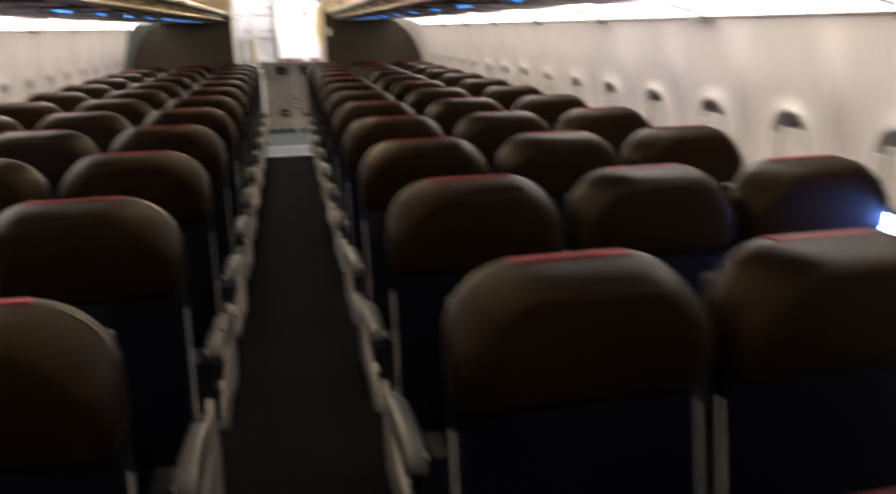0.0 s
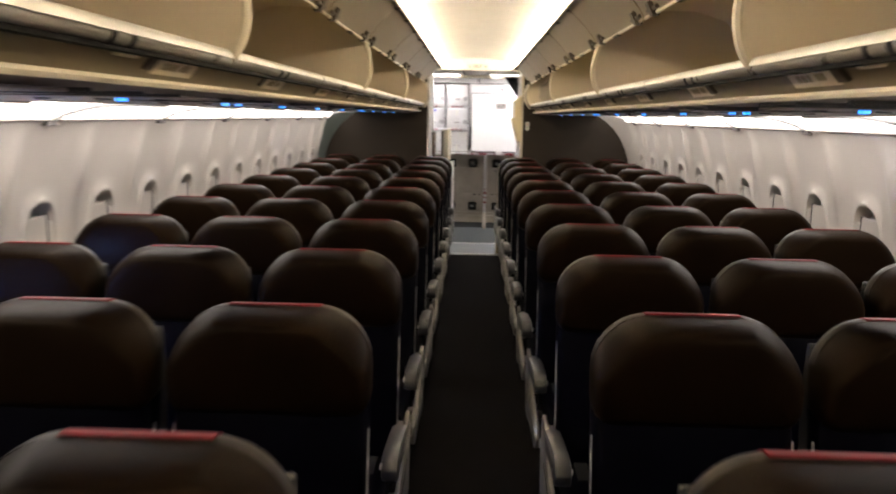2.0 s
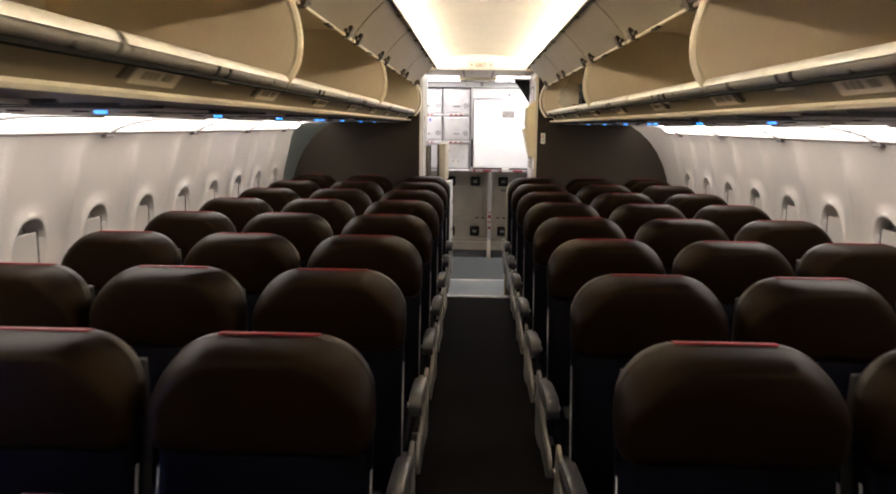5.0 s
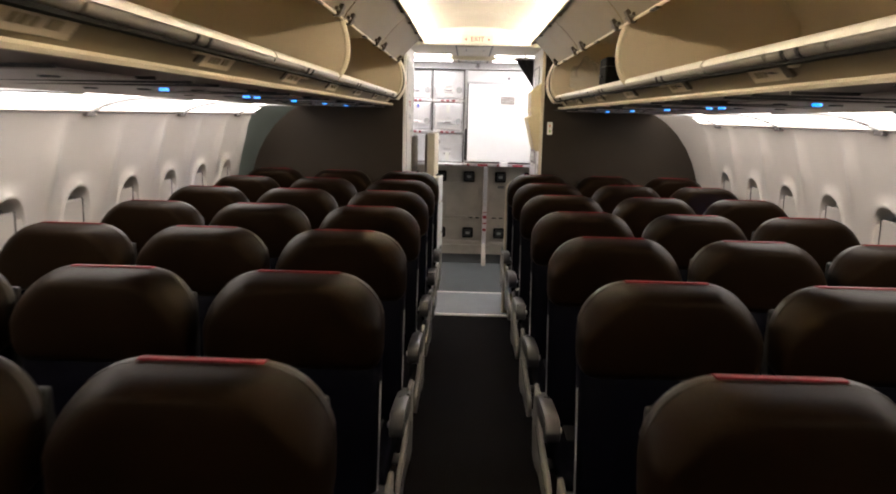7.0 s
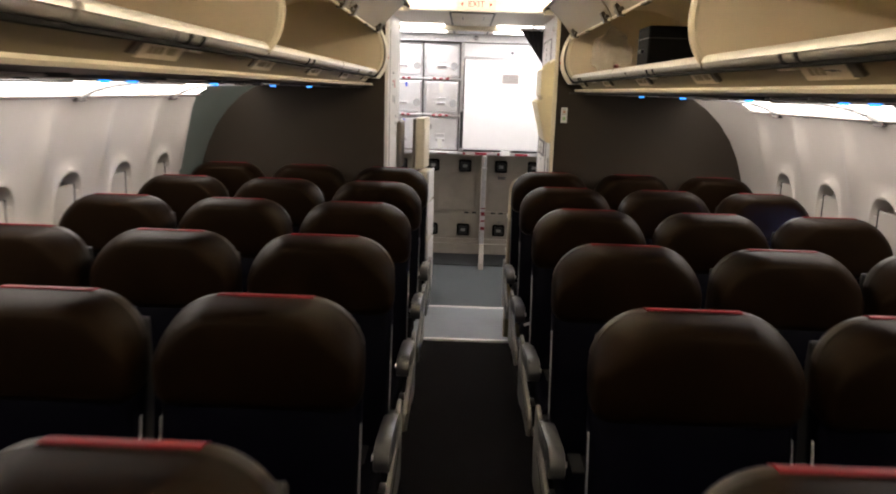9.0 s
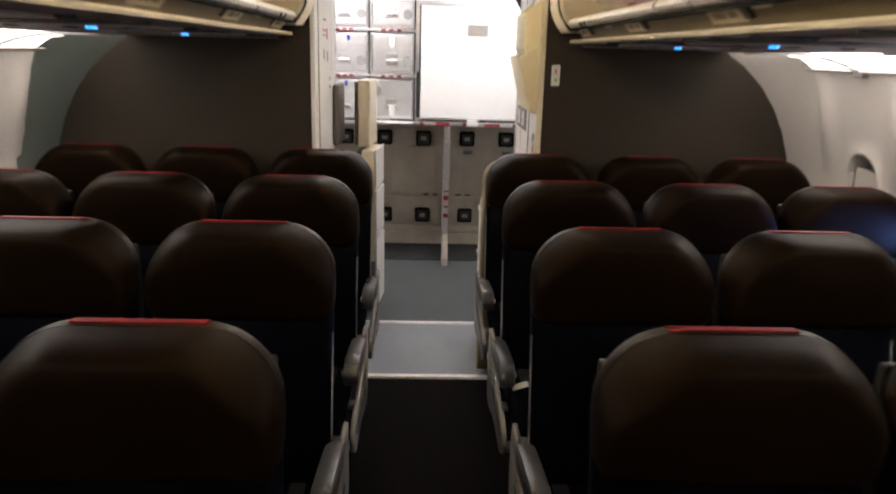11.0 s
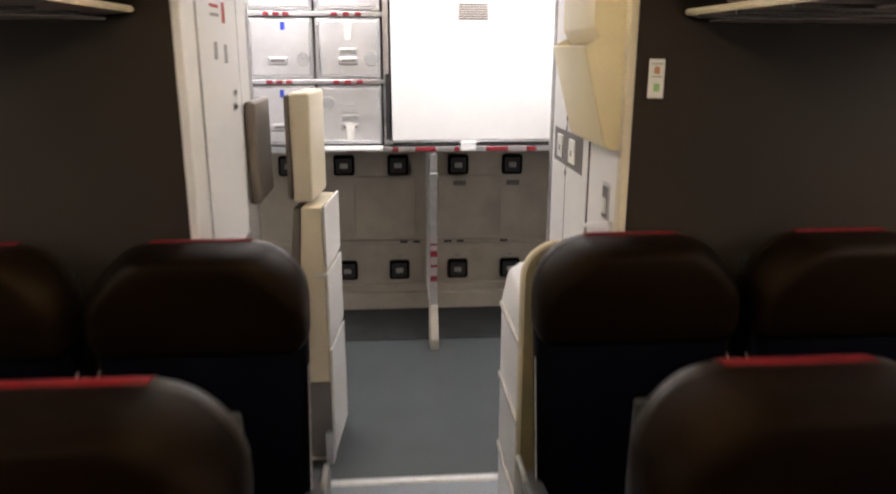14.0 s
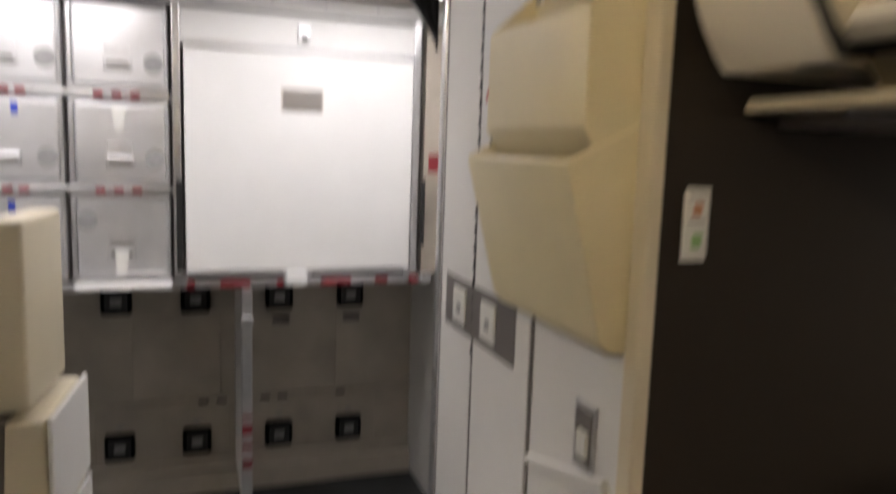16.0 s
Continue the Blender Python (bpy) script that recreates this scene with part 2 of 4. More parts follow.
def lettering(name, text, size, m, material, parent):
    cu = bpy.data.curves.new(name, "FONT")
    cu.body, cu.size, cu.extrude, cu.align_x, cu.align_y = text, size, 0.0006, "CENTER", "CENTER"
    tmp = bpy.data.objects.new(name, cu)
    me = bpy.data.meshes.new_from_object(tmp)
    bpy.data.objects.remove(tmp)
    me.materials.append(material)
    ob = new(name, me)
    ob.parent = parent
    ob.matrix_local = m
    return ob


# ---------------------------------------------------------------- plan
ROW_Y = {k: 10.91 - (34 - k) * 0.781 for k in range(20, 35)}
SEAT_X = (0.525, 1.068, 1.605)
BACK, BULK = -1.6, 11.06
WINDOWS = [10.45 - 0.533 * k for k in range(22)]
WALL = [(1.745, 1.615), (1.79, 1.53), (1.825, 1.42), (1.852, 1.30), (1.868, 1.18), (1.875, 1.05), (1.872, 0.92), (1.862, 0.80), (1.83, 0.55), (1.78, 0.28), (1.72, 0.0)]

# floor
part("floor", box(-1.85, 1.85, BACK, 10.885, -0.06, 0), CARPET)
tagged(bpy.data.objects["floor"], "dark ribbed aisle carpet of the cabin", "floor", kind="structure")
part("floor_entry", box(-1.85, 1.85, 10.93, 11.69, -0.06, 0.0), VINYL)
tagged(bpy.data.objects["floor_entry"], "smooth grey vinyl floor at the cabin end", "floor", kind="structure")
part("floor_galley", box(-1.85, 1.85, 11.73, 14.0, -0.06, 0.0), GALLEYFLOOR)
tagged(bpy.data.objects["floor_galley"], "dark grey speckled non-slip galley floor", "floor", kind="structure")
for y0, y1, w in ((10.885, 10.93, 0.011), (11.69, 11.73, 0.007)):
    o = part("threshold_strip", prism([(y0 - 0.004, -0.01), (y0 + 0.006, w), (y1 - 0.006, w), (y1 + 0.004, -0.01)], -1.2, 1.2, "x"), STRIP)
    tagged(o, "bright metal threshold strip across the aisle floor", "trim", kind="structure")

# ---------------------------------------------------------------- sidewalls with window recesses


def wall_point(z):
    for (xa, za), (xb, zb) in zip(WALL, WALL[1:]):
        if za >= z >= zb:
            f = (za - z) / (za - zb)
            return xa + (xb - xa) * f
    return WALL[-1][0]


def wall_x(y, z):
    """The wall bulges gently inwards between two windows."""
    d = (y - WINDOWS[0] + 0.2665) % 0.533
    d = min(d, 0.533 - d)
    k = math.exp(-(d / 0.058) ** 2)
    return wall_point(z) - 0.034 * k * min(1, max(0, (1.63 - z) / 0.2)) * min(1, max(0, (z - 1.12) / 0.22))


def sidewall(side):
    bm = bmesh.new()
    zt, zb, zc, hh, hw, half = 1.40, 0.72, 1.085, 0.185, 0.130, 0.165
    ys = sorted(WINDOWS)

    def col(y0, y1, zs, n=14):
        for a, b in zip(zs, zs[1:]):
            for i in range(n):
                ya, yb = y0 + (y1 - y0) * i / n, y0 + (y1 - y0) * (i + 1) / n
                f = [(ya, a), (yb, a), (yb, b), (ya, b)]
                bm.faces.new([bm.verts.new((side * wall_x(y, z), y, z)) for y, z in f])
    upper = [1.615, 1.58, 1.53, 1.48, 1.42, zt]
    lower = [zb, 0.62, 0.5, 0.4, 0.28, 0.14, 0.0]
    for yc in ys:
        col(yc - half, yc + half, upper, 6)
        col(yc - half, yc + half, lower, 6)
        if yc < ys[-1]:
            col(yc + half, yc + 0.533 - half, upper + [1.3, 1.2, 1.1, 1.0, 0.9, 0.8] + lower, 16)
        n, rings = 40, []
        corners = {}
        for cy_, cz_ in ((half, zt - zc), (-half, zt - zc), (-half, zb - zc), (half, zb - zc)):
            best = min(range(n), key=lambda k: abs(math.remainder(math.atan2(hh * math.sin(2 * math.pi * k / n), hw * math.cos(2 * math.pi * k / n)) - math.atan2(cz_, cy_), 2 * math.pi)))
            corners[best] = (cy_, cz_)
        for k in range(n):
            t = 2 * math.pi * k / n
            c, s = math.cos(t), math.sin(t)
            e = (abs(c) ** 2.6 + abs(s) ** 2.6) ** (-1 / 2.6)
            oy, oz = hw * c * e, hh * s * e
            g = min(half / max(1e-6, abs(oy)), ((zt - zc) if oz > 0 else (zc - zb)) / max(1e-6, abs(oz)))
            up = oz / hh
            rise = min(1, max(0, up + 0.15)) * (1.0 if oy < 0 else max(0.25, 1 - 0.9 * oy / hw))
            ray = []
            for q in (1.0, 0.6, 0.25, 0.09, 0.0):
                ey, ez = corners.get(k, (oy * g, oz * g))
                z, yy = min(zt, max(zb, zc + oz + (ez - oz) * q)), yc + oy + (ey - oy) * q
                ray.append((side * (wall_x(yy, z) - rise * (0.016 if q == 0.09 else 0.013 if q == 0 else 0)), yy, z))
            z1, z2, far = zc + oz * 0.97, zc + oz * 0.90, 0.72 if oy > 0 else 0.90
            ray.append((side * (wall_point(z1) + 0.006), yc + oy * 0.96, z1))
            ray.append((side * (wall_point(z2) + 0.012 + 0.068 * max(0, (up - 0.25) / 0.75) ** 0.8), yc + oy * far, z2))
            rings.append([bm.verts.new(p) for p in ray])
        for k in range(n):
            a, b = rings[k], rings[(k + 1) % n]
            for j in range(6):
                bm.faces.new((a[j], a[j + 1], b[j + 1], b[j]))
    # rest of the wall up to the ends
    for y0, y1 in ((BACK, ys[0] - half), (ys[-1] + half, BULK)):
        col(y0, y1, upper + [1.3, 1.2, 1.1, 1.0, 0.9, 0.8] + lower)
    bmesh.ops.remove_doubles(bm, verts=bm.verts, dist=0.0006)
    bmesh.ops.recalc_face_normals(bm, faces=bm.faces)
    o = part("wall_left" if side < 0 else "wall_right", bm, WALLPLASTIC)
    tagged(o, "off-white curved cabin sidewall with window recesses", "wall", kind="structure")
    smooth(o, 50)
    # outer skin
    o = part("wall_outer_left" if side < 0 else "wall_outer_right", ribbon([(side * (x + 0.09), z) for x, z in ([(1.60, 2.4)] + WALL)], 0.03 * side, BACK, BULK), WALLPLASTIC)
    tagged(o, "outer fuselage lining behind the sidewall", "wall", kind="structure")


sidewall(1)
sidewall(-1)
# splayed corner panels where the walls meet the bulkhead
for side in (-1, 1):
    bm = bmesh.new()
    near = [(1.60, 1.705), (1.748, 1.61), (1.79, 1.52), (1.826, 1.41), (1.850, 1.30), (1.864, 1.18), (1.868, 1.05), (1.866, 0.92), (1.857, 0.80), (1.826, 0.55), (1.72, 0.0)]
    far = [(1.43, 1.700), (1.55, 1.62), (1.645, 1.53), (1.725, 1.42), (1.785, 1.30), (1.825, 1.18), (1.845, 1.05), (1.850, 0.92), (1.845, 0.80), (1.82, 0.55), (1.70, 0.0)]
    rows = []
    for k in range(7):
        f = k / 6
        g = f * f
        rows.append([bm.verts.new((side * (n_[0] + (f_[0] - n_[0]) * g), 10.72 + 0.335 * f, n_[1] + (f_[1] - n_[1]) * g)) for n_, f_ in zip(near, far)])
    for p, q in zip(rows, rows[1:]):
        for i in range(len(near) - 1):
            bm.faces.new((p[i], p[i + 1], q[i + 1], q[i]))
    bmesh.ops.recalc_face_normals(bm, faces=bm.faces)
    # left panel is a darker grey-green, right one has the wall's off-white
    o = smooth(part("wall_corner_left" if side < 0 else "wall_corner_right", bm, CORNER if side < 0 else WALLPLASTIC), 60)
    tagged(o, "splayed corner panel beside the bulkhead", "wall", kind="structure")
OPEN = {(-1, 10), (-1, 11), (1, 14), (1, 1), (-1, 12)}
for side in (-1, 1):
    for i, y in enumerate(WINDOWS):
        w = thing("window", "oval cabin window with its shade " + ("partly raised" if (side, i) in OPEN else "pulled down"), "window", "cabin windows", "structure", (side * 1.898, y, 1.085))
        zc = -0.16 if (side, i) not in OPEN else (-0.08 if i == 1 else -0.085)
        face = lambda z: side * (-0.0205 - 0.0176 * z)
        part("shade", prism([(face(zc), zc), (face(0.12), 0.118), (face(0.12) + side * 0.004, 0.124), (face(zc) + side * 0.006, zc)], -0.113, 0.066), SHADE, w)
        part("shade_pocket", prism([(side * 0.028, 0.04), (side * 0.050, 0.175), (side * 0.054, 0.175), (side * 0.0325, 0.04)], -0.118, 0.118), SHADE, w)
        part("shade_track", prism([(face(zc) - side * 0.004, -0.15), (face(0.12) - side * 0.003, 0.125), (face(0.12) + side * 0.010, 0.125), (face(zc) + side * 0.004, -0.15)], 0.0665, 0.0715), DARK, w, "dark slot beside the shade")
        # added plate behind the shade, blocks the pane's glow from the upper recess
        part("shade_stiffener", prism([(face(zc) + side * 0.004, zc + 0.03), (side * 0.072, zc + 0.03), (side * 0.072, zc + 0.036), (face(zc) + side * 0.004, zc + 0.036)], -0.17, 0.17), SHADE, w)
        part("side_panel", prism([(face(-0.15), -0.15), (face(0.09), 0.09), (face(0.09) + side * 0.005, 0.095), (face(-0.15) + side * 0.005, -0.15)], 0.072, 0.120), SHADE, w)
        if (side, i) in OPEN:
            # added baffles around the lit pane keep its light inside this window
            a_, b_ = sorted((side * -0.004, side * 0.066))
            baffle_bm = box(a_, b_, -0.150, -0.142, -0.225, zc + 0.029)
            box(a_, b_, 0.142, 0.150, -0.225, zc + 0.029, bm=baffle_bm)
            box(a_, b_, -0.141, 0.141, -0.225, -0.217, bm=baffle_bm)
            part("window_frame", baffle_bm, SHADE, w)
        part("shade_handle", box(face(zc) - side * 0.008, face(zc), -0.045, 0.045, zc + 0.012, zc + 0.028, 0.003), CREAM, w)
        part("pane", box(side * 0.034 - 0.003, side * 0.034 + 0.003, -0.115, 0.115, -0.16, zc + 0.025 if (side, i) in OPEN else 0.04), OUTSIDE if (side, i) in OPEN else DARK, w, "pane lit from the apron outside" if (side, i) in OPEN else "")

# ---------------------------------------------------------------- sidewall light coves, service panels, bins, ceiling
JOINTS = [11.44 - 1.067 * k for k in range(13)]
for side in (-1, 1):
    for ya, yb in zip(JOINTS[1:], JOINTS):
        yb = min(yb, BULK - 0.005)
        lamp = thing("sidewall_light", "glowing cream light strip above the sidewall panel", "light", "sidewall lights", at=(0, ya, 0))
        L = yb - ya
        pts = [(1.445, 1.690), (1.50, 1.700), (1.58, 1.694), (1.66, 1.668), (1.725, 1.626)]
        smooth(part("diffuser", ribbon([(side * x, z) for x, z in pts], 0.006 * side, 0.012, L - 0.012), SCONCE, lamp))
        curve = []
        for k in range(11):
            s_ = k / 10
            x = 1.742 - 0.292 * (1 - (1 - s_) ** 2)
            z = 1.6845 if x < 1.50 else 1.6845 - 0.074 * ((x - 1.50) / 0.242) ** 1.8
            curve.append((side * x, min(0.46 * s_ ** 1.6, L - 0.02), z))
        # grey tube draws the shading arc that curves away from the joint
        smooth(part("bracket", tube(curve, 0.0085, 6), GREYDOT, lamp, "slim curved grey line drawn for the shading at the joint"))
        part("joint_cap", box(side * 1.728, side * 1.757, -0.035, 0.035, 1.594, 1.616, 0.004), PSU, lamp, "dark joint cap")
        part("lower_trim", prism([(side * 1.722, 1.618), (side * 1.750, 1.606), (side * 1.756, 1.622), (side * 1.726, 1.634)], 0.012, L - 0.012), WALLPLASTIC, lamp)
    o = part("wall_cove_left" if side < 0 else "wall_cove_right", ribbon([(side * 1.40, 1.75), (side * 1.55, 1.75), (side * 1.72, 1.69), (side * 1.77, 1.60)], 0.01 * side, BACK, BULK), CEILING)
    tagged(o, "cove behind the sidewall lights", "trim", kind="structure")

# divider outline of a bin, aisle edge first
BIN = [(0.745, 2.195), (0.690, 2.150), (0.640, 2.080), (0.605, 2.000), (0.590, 1.920), (0.598, 1.850), (0.625, 1.800), (0.665, 1.775), (1.30, 1.775), (1.37, 1.86), (1.36, 2.02), (1.27, 2.17), (1.10, 2.22)]


def spline(pts, n):
    """Points along a smooth curve through pts."""
    out = []
    for i in range(len(pts) - 1):
        p0, p1, p2, p3 = pts[max(0, i - 1)], pts[i], pts[i + 1], pts[min(len(pts) - 1, i + 2)]
        for k in range(n):
            t = k / n
            out.append(tuple(0.5 * (2 * b_ + (c_ - a_) * t + (2 * a_ - 5 * b_ + 4 * c_ - d_) * t * t + (3 * b_ - a_ - 3 * c_ + d_) * t ** 3) for a_, b_, c_, d_ in zip(p0, p1, p2, p3)))
    return out + [tuple(pts[-1])]


RIM = spline(BIN[:8], 4)
BIN = RIM + BIN[8:]
CAP = spline([(0.735, 2.200), (0.670, 2.145), (0.615, 2.075), (0.578, 2.000), (0.560, 1.920), (0.568, 1.845), (0.598, 1.785), (0.622, 1.754)], 4) + [(1.30, 1.754), (1.37, 1.86), (1.36, 2.02), (1.27, 2.17), (1.10, 2.22)]
BAYS = [BACK, 1.78, 3.92, 6.07, 8.24, 10.86]
for side in (-1, 1):
    S = [(side * x, z) for x, z in BIN]
    for b, (ya, yb) in enumerate(zip(BAYS, BAYS[1:])):
        ob = thing("overhead_bin", "open beige overhead luggage bin with its doors swung up", "luggage bin", "overhead bins", at=(0, ya, 0))
        L = yb - ya
        # inner lining: floor, back, roof
        lining = [(side * 0.655, 1.778), (side * 1.28, 1.778), (side * 1.345, 1.83), (side * 1.36, 1.92), (side * 1.34, 2.05), (side * 1.25, 2.16), (side * 1.10, 2.208), (side * 0.76, 2.215), (side * 0.475, 2.236)]
        smooth(part("lining", ribbon(lining, -0.012 * side, 0.0, L), BINBEIGE, ob))
        # dividing wall with its pale rounded edge
        part("divider", prism(S, L - 0.018, L), BINBEIGE, ob)
        edge = [(side * (x - 0.004), L - 0.009, z) for x, z in RIM]
        smooth(part("divider_edge", tube(edge, 0.014, 8), CREAM, ob, "pale rounded edge trim"))
        # tubular front rail with dark collars
        for k in range(2):
            y0, y1 = k * L / 2, (k + 1) * L / 2
            rl = smooth(part("rail", tube([(side * 0.640, y0 + 0.006, 1.788), (side * 0.640, y1 - 0.006, 1.788)], 0.0185, 12), RAIL, ob, "satin metal tube rail"))
            # pale half shell paints the lit top of the tube, leaving its underside darker
            half = [(side * 0.640 + 0.0205 * math.cos(radians(a)), 1.789 + 0.0205 * math.sin(radians(a))) for a in range(0, 181, 15)]
            smooth(part("rail_cover", ribbon(half, -0.003, y0 + 0.012, y1 - 0.012), RAILTOP, rl, "pale upper half of the rail, coloured as if lit"))
            for f in (0.73, 0.80) if (b, k) == (4, 1) else (0.42, 0.49):
                smooth(part("collar", tube([(side * 0.640, y0 + (y1 - y0) * f, 1.7885), (side * 0.640, y0 + (y1 - y0) * f + 0.012, 1.7885)], 0.0225, 12), DARK, ob))
            part("latch_pad", box(side * 0.655, side * 0.70, y0 + (y1 - y0) * 0.50, y0 + (y1 - y0) * 0.50 + 0.09, 1.757, 1.778, 0.006), CREAM, ob)
        part("shadow_gap", box(side * 0.636, side * 0.658, 0.0, L, 1.7615, 1.7715), BLACKCASE, ob)
        # fascia and lower lip
        # the darker door brown puts the shade under the rail into the fascia
        part("fascia", prism([(side * 0.652, 1.776), (side * 0.700, 1.722), (side * 0.716, 1.722), (side * 0.668, 1.779)], 0.0, L), BINDOOR, ob, "brown-beige fascia below the rail, darkened for its shade")
        # swung-up doors, two to a bay
        for k in range(2):
            y0, y1 = k * L / 2 + 0.008, (k + 1) * L / 2 - 0.008
            d = part("door", ribbon([(side * 0.603, 2.036), (side * 0.585, 2.068), (side * 0.550, 2.112), (side * 0.500, 2.165), (side * 0.440, 2.218)], -0.020 * side, y0, y1), BINDOOR, ob)
            smooth(d)
            part("lower_edge", tube([(side * 0.604, y0 + 0.01, 2.034), (side * 0.604, y1 - 0.01, 2.034)], 0.0065, 8), CREAM, d, "pale rounded lower edge")
            for f in (0.08, 0.84):
                y = y0 + (y1 - y0) * f
                part("hinge", prism([(side * 0.588, 2.024), (side * 0.612, 2.022), (side * 0.618, 2.046), (side * 0.575, 2.074), (side * 0.566, 2.066)], y - 0.020, y + 0.020), HINGE, d, "brown hinge bracket")
                smooth(part("hinge_pin", tube([(side * 0.590, y - 0.07, 2.048), (side * 0.590, y + 0.07, 2.048)], 0.008, 8), HINGE, d))
            part("latch", box(side * 0.592, side * 0.612, (y0 + y1) / 2 - 0.05, (y0 + y1) / 2 + 0.05, 2.023, 2.031, 0.003), HINGE, d, "brown latch handle")
    # solid rounded cap at the end of the row
    cap = thing("bin_end_cap", "smooth white rounded end cap of the overhead bins", "bin end cap", "bin end caps", at=(0, 10.86, 0))
    smooth(part("cap_body", prism([(side * x, z) for x, z in CAP], 0.0, 0.175), CAPCREAM, cap), 35)
    part("shadow_gap", prism([(side * (x + 0.005), min(z, 2.19) + (0.004 if z < 1.8 else 0)) for x, z in CAP], -0.010, 0.0), DARK, cap, "dark gap beside the bin")
    part("finger_notch", tube([(side * 0.66, 0.06, 1.7525), (side * 0.66, 0.06, 1.7565)], 0.022, 14), PSU, cap)
    part("sticker", prism([(0.125, 1.880), (0.148, 1.880), (0.137, 1.902)], side * 0.5585, side * 0.5625, "x"), REDINK, cap, "small red arrow sticker")
    # lower lip
    lip = part("trim_lip_left" if side < 0 else "trim_lip_right", prism([(side * 0.672, 1.708), (side * 0.668, 1.716), (side * 0.674, 1.7235), (side * 0.76, 1.7235), (side * 0.76, 1.708)], BACK, 11.045), CREAM)
    tagged(lip, "cream lower lip along the overhead bins", "trim", kind="structure")
    base = part("trim_service_left" if side < 0 else "trim_service_right", prism([(side * 0.685, 1.7075), (side * 0.80, 1.699), (side * 1.30, 1.692), (side * 1.44, 1.684), (side * 1.445, 1.71), (side * 0.69, 1.7079)], BACK, BULK), SERVICE)
    tagged(base, "grey underside of the overhead bins", "trim", kind="structure")
    # one service unit a row
    for k, y in ROW_Y.items():
        u = thing("service_unit", "grey passenger service unit with small glowing blue indicators", "service unit", "passenger service units", at=(side * 1.01, y + 0.10, 1.6972))
        part("panel", box(-0.27, 0.27, -0.17, 0.17, -0.006, 0.001, 0.004), SERVICE, u)
        for dx in (-0.16, 0.0, 0.16):
            smooth(part("air_nozzle", tube([(dx, 0.04, -0.004), (dx, 0.04, -0.010)], 0.020, 12), DARK, u))
            smooth(part("reading_light", tube([(dx, 0.11, -0.004), (dx, 0.11, -0.007)], 0.017, 12), EDGE, u))
        if k < 34:
            smooth(part("indicator", tube([(-side * 0.10, -0.06, -0.004), (-side * 0.10, -0.06, -0.014)], 0.0135, 14), BLUE, u, "glowing blue indicator"))
        if k % 4 == 2 and k < 34:
            smooth(part("indicator", tube([(-side * 0.10, 0.085, -0.004), (-side * 0.10, 0.085, -0.013)], 0.0125, 14), BLUE, u, "glowing blue indicator"))
        for dy in (-0.19, 0.19, 0.40):
            part("seam", box(-0.40, 0.30, dy - 0.004, dy + 0.004, -0.004, 0.003), DARK, u)
        # row marker on the fascia
        p = thing("row_placard", "small pale row number placard on the bin fascia", "sign", "row placards", at=(side * 0.672, y - 0.20, 1.7535))
        tilt = math.atan2(0.048, 0.054)
        pm = Matrix.Rotation(-side * tilt, 4, "Y") if side > 0 else Matrix.Rotation(tilt, 4, "Y")
        plate = part("plate", box(-0.0025, 0.0025, -0.105, 0.105, -0.024, 0.024, 0.002), BINBEIGE, p)
        plate.matrix_local = pm
        if k in (29, 30, 34) and side > 0:
            lettering("number", str(k), 0.045, pm @ Matrix.Translation((-0.0032, -0.045, 0)) @ Euler((radians(90), 0, radians(-90))).to_matrix().to_4x4(), INK, plate)
        else:
            b_ = part("number_bar", box(-0.0042, -0.0022, -0.062, -0.025, -0.008, 0.010) if side > 0 else box(0.0022, 0.0042, 0.025, 0.062, -0.008, 0.010), OLIVE, plate)
        clip = part("clip", box(-0.009, 0.004, -0.15, -0.108, -0.016, 0.020, 0.004), HINGE, p, "brown clip beside the placard")
        clip.matrix_local = pm
        for j in range(3):
            yy = 0.0 + 0.025 * j
            part("symbol", box(-0.004, -0.0022, yy, yy + 0.016, -0.009, 0.009) if side > 0 else box(0.0022, 0.004, -yy - 0.016, -yy, -0.009, 0.009), OLIVE, plate)

# ceiling between the bins
CE = [(-0.452, 2.262), (-0.40, 2.282), (-0.30, 2.308), (-0.15, 2.326), (0.0, 2.332), (0.15, 2.326), (0.30, 2.308), (0.40, 2.282), (0.452, 2.262)]
bm = bmesh.new()
ys = []
y = BACK
while y < 10.98:
    ys.append((y, min(y + 1.058, 10.985)))
    y += 1.067
for y0, y1 in ys:
    off = [(x, z + 0.012) for x, z in CE]
    prism(CE + off[::-1], y0, y1, "y", bm=bm)
o = tagged(smooth(part("ceiling", bm, CEILING)), "warm white arched ceiling panels over the aisle", "ceiling", kind="structure")
o = tagged(part("ceiling_roof", box(-1.9, 1.9, BACK, 14.2, 2.42, 2.47), CEILING), "plain lining above the ceiling", "ceiling", kind="structure")
